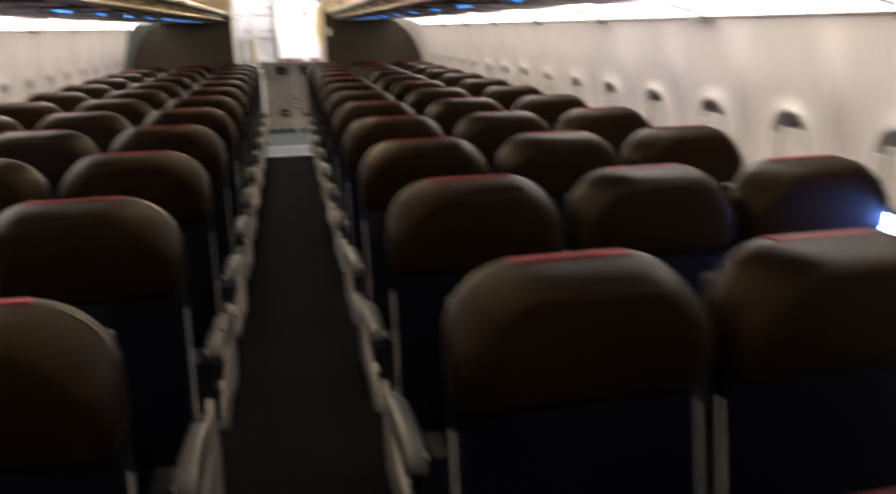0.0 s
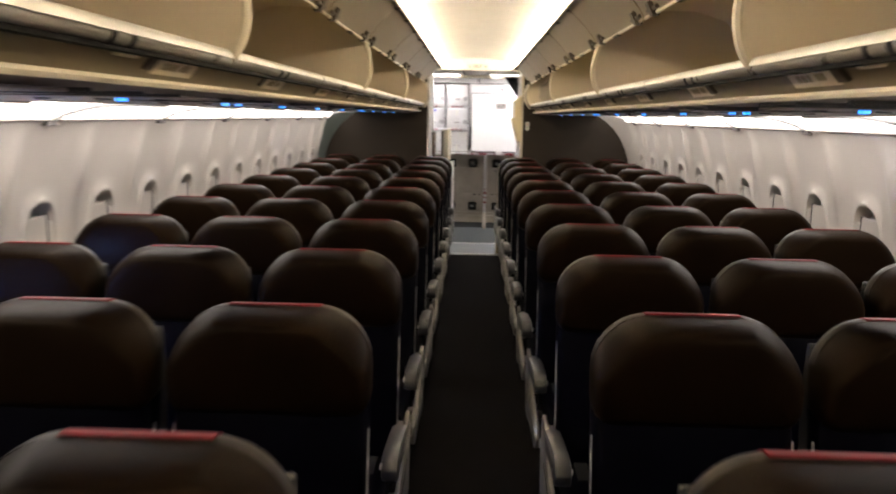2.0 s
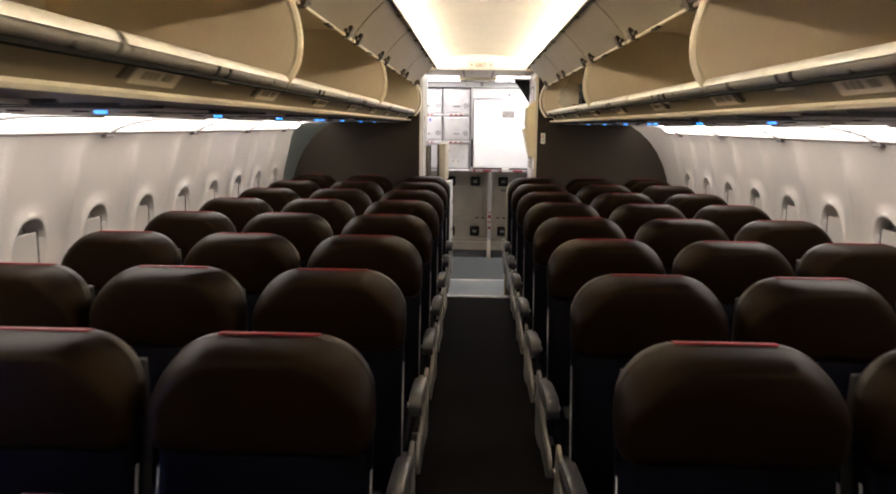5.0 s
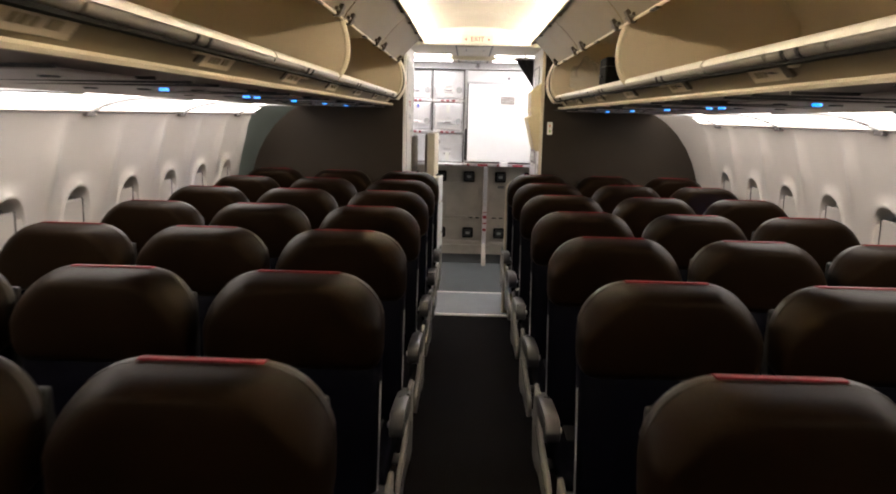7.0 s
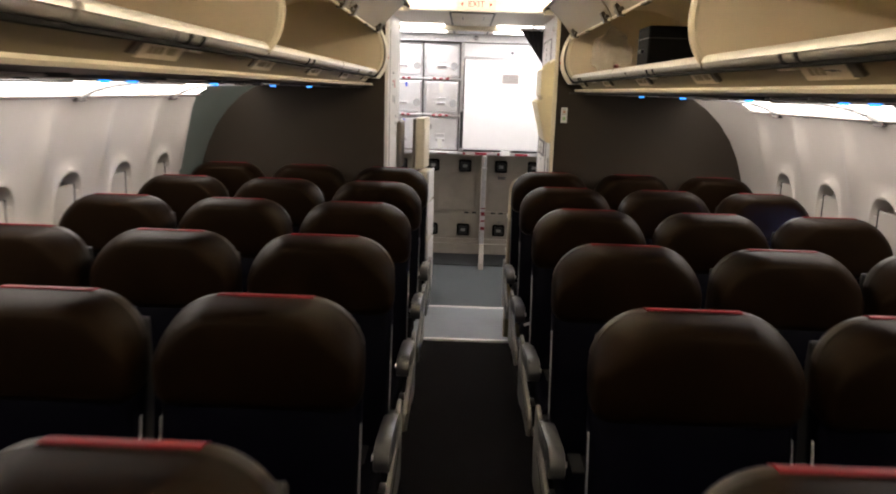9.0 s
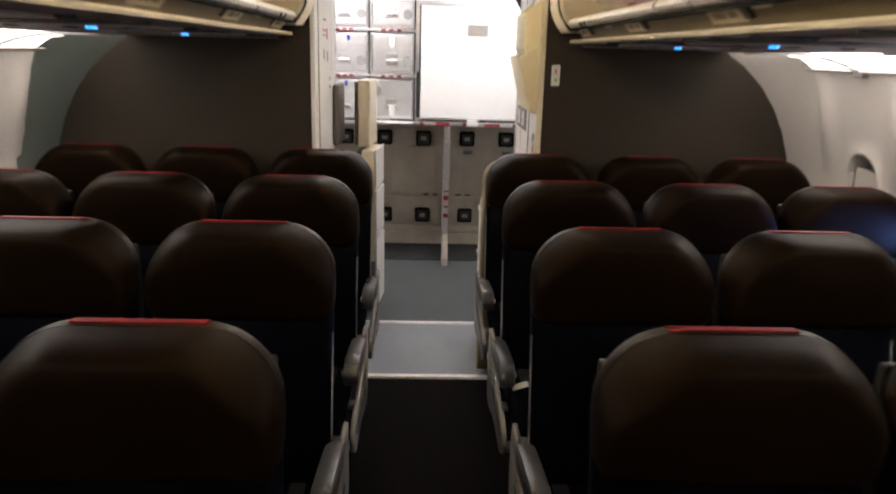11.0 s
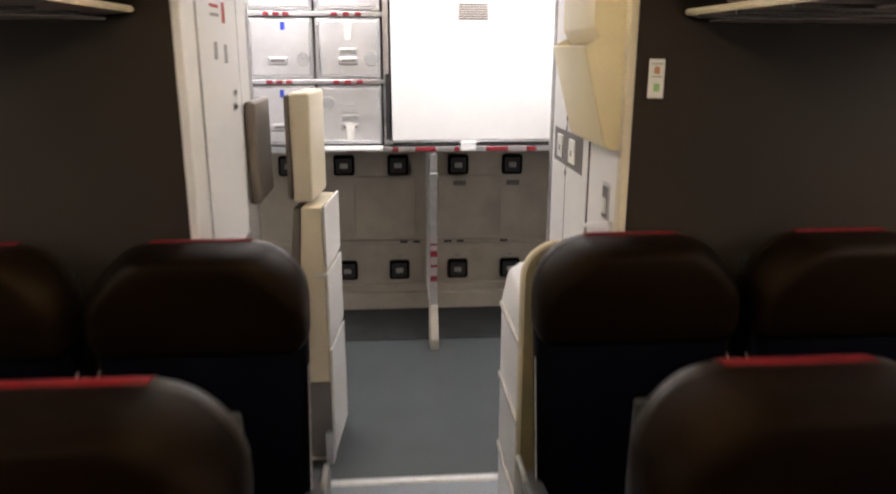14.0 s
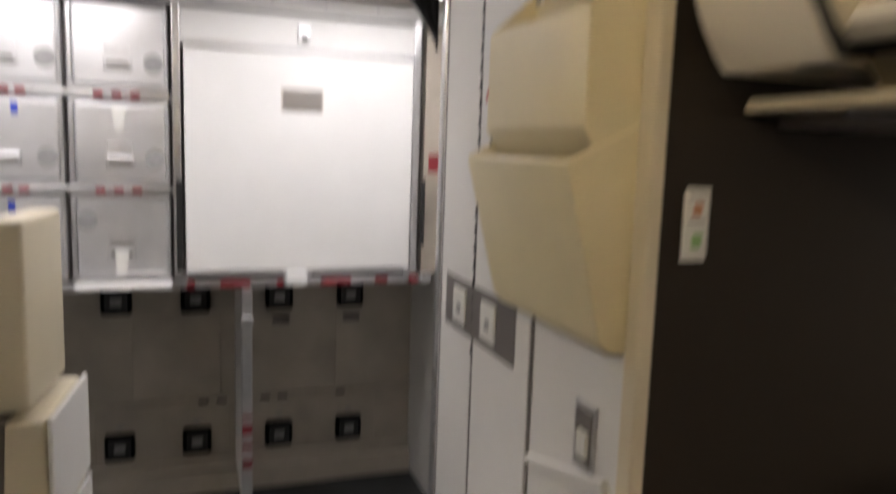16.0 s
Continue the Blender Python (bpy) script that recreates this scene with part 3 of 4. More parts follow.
for side in (-1, 1):
    for y0, y1 in ys:
        lamp = thing("ceiling_light", "warm white light strip along the ceiling edge", "light", "ceiling lights", at=(0, y0, 0))
        part("diffuser", ribbon([(side * 0.436, 2.224), (side * 0.442, 2.240), (side * 0.450, 2.258)], -0.004 * side, 0.01, y1 - y0 - 0.01), CEILGLOW, lamp)
        part("edge_gasket", box(side * 0.425, side * 0.441, 0.0, y1 - y0 - 0.004, 2.2035, 2.2095), HINGE, lamp, "dark gasket along the light")
        for f in (0.12, 0.62):
            part("catch", box(side * 0.420, side * 0.447, f, f + 0.035, 2.192, 2.2033, 0.004), HINGE, lamp, "small dark door catch")
        part("housing", ribbon([(side * 0.459, 2.2215), (side * 0.4605, 2.262), (side * 0.4605, 2.30)], 0.005 * (1 if side < 0 else -1), 0.0, y1 - y0), CREAM, lamp)
        part("channel", prism([(side * 0.455, 2.214), (side * 0.424, 2.210), (side * 0.420, 2.2185), (side * 0.425, 2.220), (side * 0.455, 2.221)], 0.0, y1 - y0), CREAM, lamp)
    # flared corner over the bin end
    o = part("trim_corner_left" if side < 0 else "trim_corner_right", prism([(side * 0.44, 2.185), (side * 0.62, 2.19), (side * 0.80, 2.215), (side * 0.80, 2.30), (side * 0.44, 2.30)], 10.99, 11.05), CAPCREAM)
    tagged(o, "cream corner panel above the bins", "trim", kind="structure")

# end header with the exit sign
o = part("wall_header", prism([(-0.44, 2.192), (0.44, 2.192), (0.44, 2.40), (-0.44, 2.40)], 10.995, 11.05, bevel=0.01), CEILING)
tagged(o, "cream header panel across the end of the cabin", "wall", kind="structure")
sign = thing("exit_sign", "white exit sign with red letters and arrows on the header", "sign", at=(0, 10.993, 2.236))
part("plate", box(-0.125, 0.125, -0.004, 0.004, -0.031, 0.031, 0.003), LABELWHITE, sign)
lettering("letters", "EXIT", 0.052, pose(0, -0.0055, 0, 90, 0, 0), REDINK, sign)
for sx in (-1, 1):
    part("arrow", prism([(sx * 0.085, 0.012), (sx * 0.085, -0.012), (sx * 0.103, 0)], -0.0062, -0.0045), REDINK, sign)

# ---------------------------------------------------------------- bulkheads and end of the cabin
for side in (-1, 1):
    e = 0.553 if side > 0 else 0.585
    outline = [(side * e, 0.0), (side * 1.70, 0.0)] + [(side * (x - 0.002), z) for x, z in WALL[::-1][1:]] + [(side * 1.70, 2.0), (side * 1.5, 2.40), (side * e, 2.40)]
    o = part("wall_bulkhead_left" if side < 0 else "wall_bulkhead_right", prism(outline, BULK, BULK + 0.03), BULKHEAD)
    tagged(o, "dark taupe bulkhead panel behind the last seat row", "wall", kind="structure")
    o = part("trim_post_left" if side < 0 else "trim_post_right", box(side * (e - 0.020), side * (e + 0.004), BULK - 0.006, BULK + 0.03, 0, 2.40, 0.005), CREAM if side > 0 else WHITE)
    tagged(o, "pale edge post of the bulkhead opening", "trim", kind="structure")
    x = e - 0.012
    o = part("wall_lavatory_left" if side < 0 else "wall_lavatory_right", box(side * x, side * (x + 0.03), BULK + 0.03, 11.93, 0, 2.40), WHITE)
    tagged(o, "white laminate lavatory wall beside the passage", "wall", kind="structure")
    o = part("trim_lavatory_left" if side < 0 else "trim_lavatory_right", box(side * (x - 0.006), side * (x + 0.036), 11.925, 11.955, 0, 2.40, 0.006), STEEL)
    tagged(o, "metal corner edge of the lavatory wall", "trim", kind="structure")
    o = part("wall_lavatory_back_left" if side < 0 else "wall_lavatory_back_right", box(side * (x + 0.03), side * 1.85, 11.91, 11.94, 0, 2.40), WHITE)
    tagged(o, "white back wall of the lavatory", "wall", kind="structure")
    o = part("wall_entry_left" if side < 0 else "wall_entry_right", box(side * 1.82, side * 1.86, 11.94, 14.1, 0, 2.40), WHITE)
    tagged(o, "white wall beside the service door", "wall", kind="structure")
o = part("wall_front", box(-1.9, 1.9, BACK - 0.05, BACK, 0, 2.45), BULKHEAD)
tagged(o, "plain wall closing the cabin", "wall", kind="structure")
o = part("wall_end", box(-1.86, 1.86, 14.0, 14.05, 0, 2.45), WHITE)
tagged(o, "plain wall behind the galley", "wall", kind="structure")

# ---------------------------------------------------------------- seats


def pad(x, w, z0, z1, rt, rb, depth, y0, lean, puff=0.02, n=7):
    """A rounded upholstered slab in the x-z plane, leaning back towards its top, its front towards -y."""
    bm = bmesh.new()
    h = w / 2

    def outline(inset):
        r1, r0, hh = max(0.004, rt - inset), max(0.004, rb - inset), h - inset
        zt, zb = z1 - inset, z0 + inset
        pts = arc(hh - r1, zt - r1, r1, 0, 90, n) + arc(-hh + r1, zt - r1, r1, 90, 180, n)
        pts += arc(-hh + r0, zb + r0, r0, 180, 270, n) + arc(hh - r0, zb + r0, r0, 270, 360, n)
        return pts
    dome = 0.44 * min(w, z1 - z0)
    levels = [(-depth / 2 - puff * (1 - (1 - f) ** 2.2), 0.016 + (dome - 0.016) * f) for f in (1.0, 0.85, 0.7, 0.55, 0.4, 0.27, 0.15, 0.06)]
    levels += [(-depth / 2 + 0.001, 0.013), (-depth * 0.42, 0.008), (-depth * 0.30, 0.003), (0, 0), (depth * 0.18, 0.0015), (depth * 0.34, 0.009), (depth / 2, 0.030)]
    rings = []
    for dy, inset in levels:
        ring = []
        for px, pz in outline(inset):
            ring.append(bm.verts.new((x + px, y0 + dy + (pz - 1.18) * lean, pz)))
        rings.append(ring)
    m = len(rings[0])
    for a, b in zip(rings, rings[1:]):
        for i in range(m):
            bm.faces.new((a[i], a[(i + 1) % m], b[(i + 1) % m], b[i]))
    bm.faces.new(rings[0][::-1])
    bm.faces.new(rings[-1])
    bmesh.ops.recalc_face_normals(bm, faces=bm.faces)
    return bm


def headrest(x, w, z0, z1, rt, rb, depth, lean, hang, n=9):
    """A soft headrest: flat front, tight roll along the top, wide rounded shoulders."""
    bm = bmesh.new()
    h, front = w / 2, depth / 2 + 0.012

    def outline(inset):
        r1, r0, hh = max(0.006, rt - inset), max(0.006, rb - inset), h - inset
        zt, zb = z1 - inset, z0 + inset
        span = 2 * (hh - r1)
        pts = [(p, 0.030 + 0.036 * math.sin(radians(180 * k / n))) for k, p in enumerate(arc(hh - r1, zt - r1, r1, 0, 90, n))]
        pts += [((hh - r1 - span * k / 6, zt), 0.030) for k in range(1, 6)]
        pts += [(p, 0.030 + 0.036 * math.sin(radians(180 * k / n))) for k, p in enumerate(arc(-hh + r1, zt - r1, r1, 90, 180, n))]
        pts += [(p, 0.030) for p in arc(-hh + r0, zb + r0, r0, 180, 270, 5)]
        pts += [(p, 0.030) for p in arc(hh - r0, zb + r0, r0, 270, 360, 5)]
        return pts
    rings = []
    for d in (0.100, 0.092, 0.082, 0.070, 0.056, 0.043, 0.032, 0.022, 0.014, 0.008, 0.003, 0.0):
        ring = []
        for (px, pz), r in outline(d):
            q = max(0, r - d)
            dy = -front + r - math.sqrt(max(0, r * r - q * q)) - 0.010 * (1 - (1 - min(1, d / 0.10)) ** 2)
            up = max(0, (pz - z0) / (z1 - z0))
            ring.append(bm.verts.new((x + px, dy - hang * up * min(1, -dy / front) + (pz - 1.18) * lean, pz)))
        rings.append(ring)
    for dy, inset in ((0.0, 0.0), (depth * 0.18, 0.0015), (depth * 0.34, 0.009), (depth / 2, 0.030)):
        rings.append([bm.verts.new((x + px, dy + (pz - 1.18) * lean, pz)) for (px, pz), r in outline(inset)])
    m = len(rings[0])
    for a, b in zip(rings, rings[1:]):
        for i in range(m):
            bm.faces.new((a[i], a[(i + 1) % m], b[(i + 1) % m], b[i]))
    bm.faces.new(rings[0][::-1])
    bm.faces.new(rings[-1])
    bmesh.ops.recalc_face_normals(bm, faces=bm.faces)
    return bm


def red_band(x, y0, depth, width=0.235):
    """The red strip that wraps over the top of a headrest."""
    bm = bmesh.new()
    rows = []
    prof = [(-0.006, 1.1838), (0.002, 1.1842), (depth * 0.18, 1.1826), (depth * 0.34, 1.1750), (depth / 2 + 0.001, 1.1545)]
    for dy, z in prof:
        rows.append([bm.verts.new((x + width * (k / 6 - 0.5), y0 + dy + (z - 1.18) * 0.20, z)) for k in range(7)])
    for a, b in zip(rows, rows[1:]):
        for i in range(6):
            bm.faces.new((a[i], a[i + 1], b[i + 1], b[i]))
    bmesh.ops.recalc_face_normals(bm, faces=bm.faces)
    r = bmesh.ops.extrude_face_region(bm, geom=list(bm.faces))
    for v in r["geom"]:
        if isinstance(v, bmesh.types.BMVert):
            v.co.z -= 0.006
    bmesh.ops.recalc_face_normals(bm, faces=bm.faces)
    return bm


def top_border(x, w, z1, rt, depth, lean):
    """The sewn border strip over the top of a headrest, from shoulder to shoulder."""
    bm = bmesh.new()
    h = w / 2
    rows = []
    for dy, inset in ((-depth * 0.12, -0.0004), (0.0, -0.0016), (depth * 0.18, -0.0006), (depth * 0.34, 0.0072), (depth / 2, 0.029)):
        r1, zt = rt - inset, z1 - inset
        pts = arc(h - inset - r1, zt - r1, r1, 14, 90, 9) + arc(-h + inset + r1, zt - r1, r1, 90, 166, 9)
        rows.append([bm.verts.new((x + px, dy + (pz - 1.18) * lean, pz)) for px, pz in pts])
    for a, b in zip(rows, rows[1:]):
        for i in range(len(a) - 1):
            bm.faces.new((a[i], a[i + 1], b[i + 1], b[i]))
    bmesh.ops.recalc_face_normals(bm, faces=bm.faces)
    r = bmesh.ops.extrude_face_region(bm, geom=list(bm.faces))
    for v in r["geom"]:
        if isinstance(v, bmesh.types.BMVert):
            d = Vector((v.co.x - x, 0, v.co.z - (z1 - rt)))
            v.co -= d.normalized() * 0.006
    bmesh.ops.recalc_face_normals(bm, faces=bm.faces)
    return bm


def seat_row(side):
    t = thing("seat_row", "triple airline seat with brown leather headrests and red top bands", "airline seat", "rows of airline seats")
    lean, depth = 0.20, 0.10
    for sx in SEAT_X:
        x = side * sx
        b = smooth(part("backrest", pad(x, 0.494, 0.42, 1.06, 0.06, 0.03, 0.080, 0.014, lean, 0.022), NAVY, t, "dark navy leather backrest"))
        for e in (-1, 1):
            part("edge_trim", prism([(-0.16 + 0.0, 0.44), (-0.072, 0.885), (-0.064, 0.885), (-0.152, 0.44)], x + e * 0.2465 - 0.0018, x + e * 0.2465 + 0.0018, "x"), EDGE, b, "thin pale edge trim")
        hd = smooth(part("headrest", headrest(x, 0.504, 0.925, 1.18, 0.145, 0.05, depth, lean, 0.074), LEATHER, t, "brown leather headrest cover"), 75)
        part("top_band", red_band(x, 0.0, depth), RED, hd, "red leather band over the top")
        # border strip takes the lighter leather to show light along the top
        smooth(part("top_border", top_border(x, 0.504, 1.18, 0.145, depth, lean), BORDER, hd, "brown border over the top edge, coloured lighter as if lit from above"))
        part("shell", prism([(-0.085, 0.40), (0.048, 1.10), (0.066, 1.10), (0.078, 0.95), (0.02, 0.55), (-0.05, 0.38)], x - 0.225, x + 0.225, "x", 0.008), DARK, t, "dark plastic back shell")
        part("tray_table", prism([(0.044, 0.64), (0.086, 0.86), (0.101, 0.86), (0.059, 0.64)], x - 0.20, x + 0.20, "x", 0.004), PSU, t, "folded tray table")
        c = smooth(part("cushion", box(x - 0.232, x + 0.232, -0.60, -0.13, 0.36, 0.475, 0.035, 3), NAVY, t, "dark navy leather cushion"))
        for e in (-1, 1):
            part("belt", prism([(-0.30, 0.474), (-0.17, 0.476), (-0.15, 0.50), (-0.155, 0.504), (-0.175, 0.481), (-0.30, 0.479)], x + e * 0.16 - 0.022, x + e * 0.16 + 0.022, "x"), DARK, c)
        part("belt_buckle", box(x - 0.05, x + 0.02, -0.32, -0.26, 0.475, 0.489, 0.004), STEEL, c, "metal belt buckle")
    # armrests: aisle, two between, window
    for i, ax in enumerate((0.269, 0.797, 1.337, 1.845)):
        x, w = side * ax, 0.050 if i else 0.052
        prof = [(-0.07, 0.572), (-0.25, 0.600), (-0.38, 0.612), (-0.425, 0.610), (-0.452, 0.596), (-0.466, 0.572), (-0.464, 0.546), (-0.445, 0.530), (-0.40, 0.532), (-0.25, 0.535), (-0.07, 0.508)]
        a = smooth(part("armrest", prism(prof, x - w / 2, x + w / 2, "x", 0.007), ARM, t, "scuffed grey plastic armrest"), 40)
        # dark plate paints the arm's sides as shaded, so only the top looks lit
        part("arm_panel", prism([(-0.10, 0.560), (-0.36, 0.590), (-0.40, 0.570), (-0.36, 0.548), (-0.10, 0.525)], x - w / 2 - 0.0015, x + w / 2 + 0.0015, "x"), DARK, a, "dark plate standing in for the shaded side of the arm")
        inner = x + side * (w / 2 + 0.001)
        part("recline_button", tube([(inner, -0.430, 0.572), (inner + side * 0.006, -0.430, 0.572)], 0.010, 10), STEEL, a, "round metal recline button")
    # aisle-side fairing
    x = side * 0.250
    prof = [(-0.03, 0.595), (-0.12, 0.590), (-0.20, 0.50), (-0.33, 0.47), (-0.52, 0.455), (-0.585, 0.43), (-0.600, 0.395), (-0.585, 0.355), (-0.54, 0.335), (-0.30, 0.335), (-0.16, 0.30), (-0.06, 0.30), (-0.02, 0.42)]
    smooth(part("side_fairing", prism(prof, x - 0.009, x + 0.009, "x", 0.006), SHROUD, t, "pale plastic fairing beside the aisle"), 50)
    part("fairing_rib", prism([(-0.16, 0.47), (-0.34, 0.435), (-0.55, 0.415), (-0.55, 0.407), (-0.34, 0.427), (-0.16, 0.462)], x - side * 0.009 - 0.003, x - side * 0.009 + 0.003, "x"), DARK, t)
    # supporting structure
    for y in (-0.50, -0.20):
        part("beam", tube([(side * 0.27, y, 0.335), (side * 1.84, y, 0.335)], 0.019, 10), STEEL, t)
    for lx in (0.50, 1.42):
        x = side * lx
        part("leg", prism([(-0.53, 0.335), (-0.47, 0.335), (-0.44, 0.03), (-0.12, 0.03), (-0.06, 0.10), (-0.16, 0.335), (-0.23, 0.335), (-0.17, 0.10), (-0.39, 0.09)][::1], x - 0.012, x + 0.012, "x"), SHROUD, t, "pale seat leg")
        part("track_cover", box(x - 0.02, x + 0.02, -0.60, 0.0, 0.0, 0.03, 0.005), SHROUD, t)
        part("life_vest_box", box(x + side * 0.05, x + side * 0.28, -0.52, -0.22, 0.255, 0.315, 0.012), DARK, t)
    part("literature_pocket", box(side * 0.32, side * 1.80, -0.075, -0.055, 0.46, 0.50, 0.004), DARK, t)
    return t


for side in (-1, 1):
    first = seat_row(side)
    first.location = (0, ROW_Y[34], 0)
    for k, y in ROW_Y.items():
        if k != 34:
            copy_thing(first, pose(0, y, 0))

# ---------------------------------------------------------------- things at the end of the cabin
pl = thing("door_sign", "small white placard with an orange and a green symbol", "sign", at=(0.612, BULK - 0.002, 1.553))
part("plate", box(-0.021, 0.021, -0.004, 0.001, -0.050, 0.050, 0.003), LABELWHITE, pl)
part("symbol", box(-0.007, 0.007, -0.0055, -0.0035, 0.012, 0.030, 0.002), ORANGEINK, pl, "orange symbol")
part("symbol", box(-0.007, 0.009, -0.0055, -0.0035, -0.032, -0.012, 0.002), GREENINK, pl, "green symbol")
for z in (0.004, 0.036):
    part("text_bar", box(-0.014, 0.014, -0.0050, -0.0035, z, z + 0.003), GREYDOT, pl)

# literature rack: two stacked tapered pockets on the passage wall
X = 0.541
rk = thing("literature_rack", "cream plastic double pocket rack on the passage wall", "literature rack", at=(X, 0, 0))


def pocket(y0, y1, outline, deep):
    """A rounded hollow pocket, open at its slanting top. Outline: (distance from the wall, height)."""
    bm = prism([(-d, z) for d, z in outline], y0, y1)
    bm.faces.ensure_lookup_table()
    top = max(bm.faces, key=lambda f: f.normal.z * f.calc_area())
    outer = set(bm.verts)
    bmesh.ops.inset_individual(bm, faces=[top], thickness=0.007)
    well = bmesh.ops.extrude_discrete_faces(bm, faces=[top])["faces"][0]
    for q in well.verts:
        q.co.z -= deep
        q.co.x = min(-0.006, q.co.x * 0.72)
    es = [e for e in bm.edges if e.verts[0] in outer and e.verts[1] in outer and max(abs(v.co.x) for v in e.verts) > 0.01]
    bmesh.ops.bevel(bm, geom=es, offset=0.013, segments=4, affect="EDGES", profile=0.5, clamp_overlap=True)
    bmesh.ops.recalc_face_normals(bm, faces=bm.faces)
    return bm


smooth(part("upper_pocket", pocket(11.093, 11.44, [(0.0, 1.60), (0.066, 1.640), (0.088, 1.680), (0.088, 1.842), (0.0, 1.922)], 0.13), RACK, rk), 50)
smooth(part("lower_pocket", pocket(11.091, 11.47, [(0.0, 1.362), (0.034, 1.366), (0.048, 1.385), (0.112, 1.634), (0.0, 1.690)], 0.13), RACK, rk), 50)

# wall fittings on the right
wx = 0.541
pn = thing("switch_panel", "grey strip with two white switch plates on the lavatory wall", "switch panel", at=(wx, 0, 0))
part("strip", box(-0.006, 0.0, 11.46, 11.86, 1.235, 1.355, 0.002), PSU, pn)
for y in (11.55, 11.72):
    part("switch_plate", box(-0.012, -0.005, y, y + 0.075, 1.255, 1.335, 0.003), LABELWHITE, pn, "white switch plate")
for y in (11.575, 11.745):
    part("symbol", box(-0.0135, -0.0115, y, y + 0.02, 1.28, 1.30), GREYDOT, pn)
ld = thing("lavatory_door", "white lavatory door with thin dark seams", "door", at=(wx, 0, 0), kind="structure")
part("leaf", box(-0.004, 0.0, 11.40, 11.68, 0.02, 2.06, 0.002), WHITE, ld)
part("leaf", box(-0.004, 0.0, 11.69, 11.90, 0.02, 2.00, 0.002), WHITE, ld)
for y in (11.392, 11.685, 11.905):
    part("seam", box(-0.0035, 0.0, y - 0.004, y + 0.004, 0.02, 2.06), PSU, ld)
part("seam", box(-0.0035, 0.0, 11.392, 11.905, 2.06, 2.068), PSU, ld)
part("text_bar", box(-0.0055, -0.0038, 11.56, 11.60, 1.82, 1.83), INK, ld)
part("text_bar", box(-0.0055, -0.0038, 11.57, 11.65, 1.745, 1.765), REDINK, ld)
part("symbol", box(-0.0055, -0.0038, 11.59, 11.62, 1.65, 1.69), INK, ld)
part("hook", box(-0.022, 0.0, 11.22, 11.24, 2.10, 2.135, 0.004), WHITE, ld)
part("frame_box", box(-0.0045, 0.0, 11.415, 11.445, 1.90, 2.04, 0.002), GREYDOT, ld)
for j in range(22):
    part("hinge_knuckle", box(-0.006, -0.003, 11.681, 11.689, 1.20 + 0.038 * j, 1.218 + 0.038 * j), INK, ld)
ph = thing("recessed_latch", "small square metal pull latch in the wall", "latch", at=(wx, 11.19, 1.205))
part("surround", box(-0.005, 0.0, -0.032, 0.032, -0.055, 0.055, 0.002), STEEL, ph)
part("recess", box(-0.0062, -0.0045, -0.024, 0.024, -0.045, 0.045), PSU, ph)
part("pull", box(-0.012, -0.004, -0.018, 0.012, -0.03, 0.012, 0.002), LABELWHITE, ph)
o = tagged(part("trim_rail", prism([(11.09, 1.10), (11.12, 1.165), (11.38, 1.10), (11.38, 1.085), (11.12, 1.14)], wx - 0.014, wx, "x", 0.003), WHITE), "white sloping rub strip on the wall", "trim", kind="structure")

# wall fittings on the left
wx = -0.573
ld = thing("lavatory_door", "white lavatory door with placards and a metal latch", "door", at=(wx, 0, 0), kind="structure")
part("leaf", box(0.0, 0.004, 11.23, 11.74, 0.02, 2.08, 0.002), WHITE, ld)
for y in (11.222, 11.748):
    part("seam", box(0.0, 0.0035, y - 0.004, y + 0.004, 0.02, 2.08), GREYDOT, ld)
part("door_handle", box(0.004, 0.045, 11.62, 11.70, 0.955, 0.985, 0.006), STEEL, ld, "metal door handle")
part("door_handle", box(0.004, 0.012, 11.60, 11.72, 0.93, 1.01, 0.003), STEEL, ld)
for z in (1.49, 1.445):
    part("latch_plate", box(0.004, 0.007, 11.615, 11.66, z - 0.013, z + 0.013, 0.002), STEEL, ld)
    part("latch_slot", box(0.007, 0.0085, 11.625, 11.65, z - 0.006, z + 0.006), INK, ld)
for y, z, h, m in ((11.40, 1.80, 0.014, GREYDOT), (11.38, 1.745, 0.009, REDINK), (11.38, 1.72, 0.009, GREYDOT), (11.40, 1.62, 0.05, GREYDOT), (11.53, 1.61, 0.055, GREYDOT), (11.53, 1.73, 0.06, REDINK)):
    part("text_bar", box(0.004, 0.0055, y, y + (0.10 if h < 0.02 else 0.035), z - h / 2, z + h / 2), m, ld)

# swivelling crew seat on the left
cs = thing("crew_seat", "cream crew seat with taupe pads folded beside the passage", "crew seat", at=(-0.433, 11.885, 0))
cs.scale = (0.7, 1, 1)
cs.rotation_euler = (0, 0, radians(-5))
smooth(part("headrest_shell", box(0.0, 0.105, 0.0, 0.30, 1.075, 1.475, 0.014, 3), CREAM, cs), 50)
smooth(part("headrest_pad", box(-0.036, -0.001, 0.02, 0.28, 1.08, 1.465, 0.014, 3), BROWNPAD, cs, "taupe headrest pad"), 50)
smooth(part("back_shell", prism([(0.035, 1.055), (0.14, 1.055), (0.15, 0.80), (0.155, 0.0), (0.0, 0.0), (0.0, 0.45), (0.02, 0.85)], 0.0, 0.32, "y", 0.008), CREAM, cs), 50)
smooth(part("back_pad", prism([(-0.012, 1.05), (0.034, 1.05), (0.020, 0.85), (0.0, 0.45), (-0.04, 0.50), (-0.045, 0.80)], 0.02, 0.30, "y", 0.010), BROWNPAD, cs, "taupe back pad"), 50)
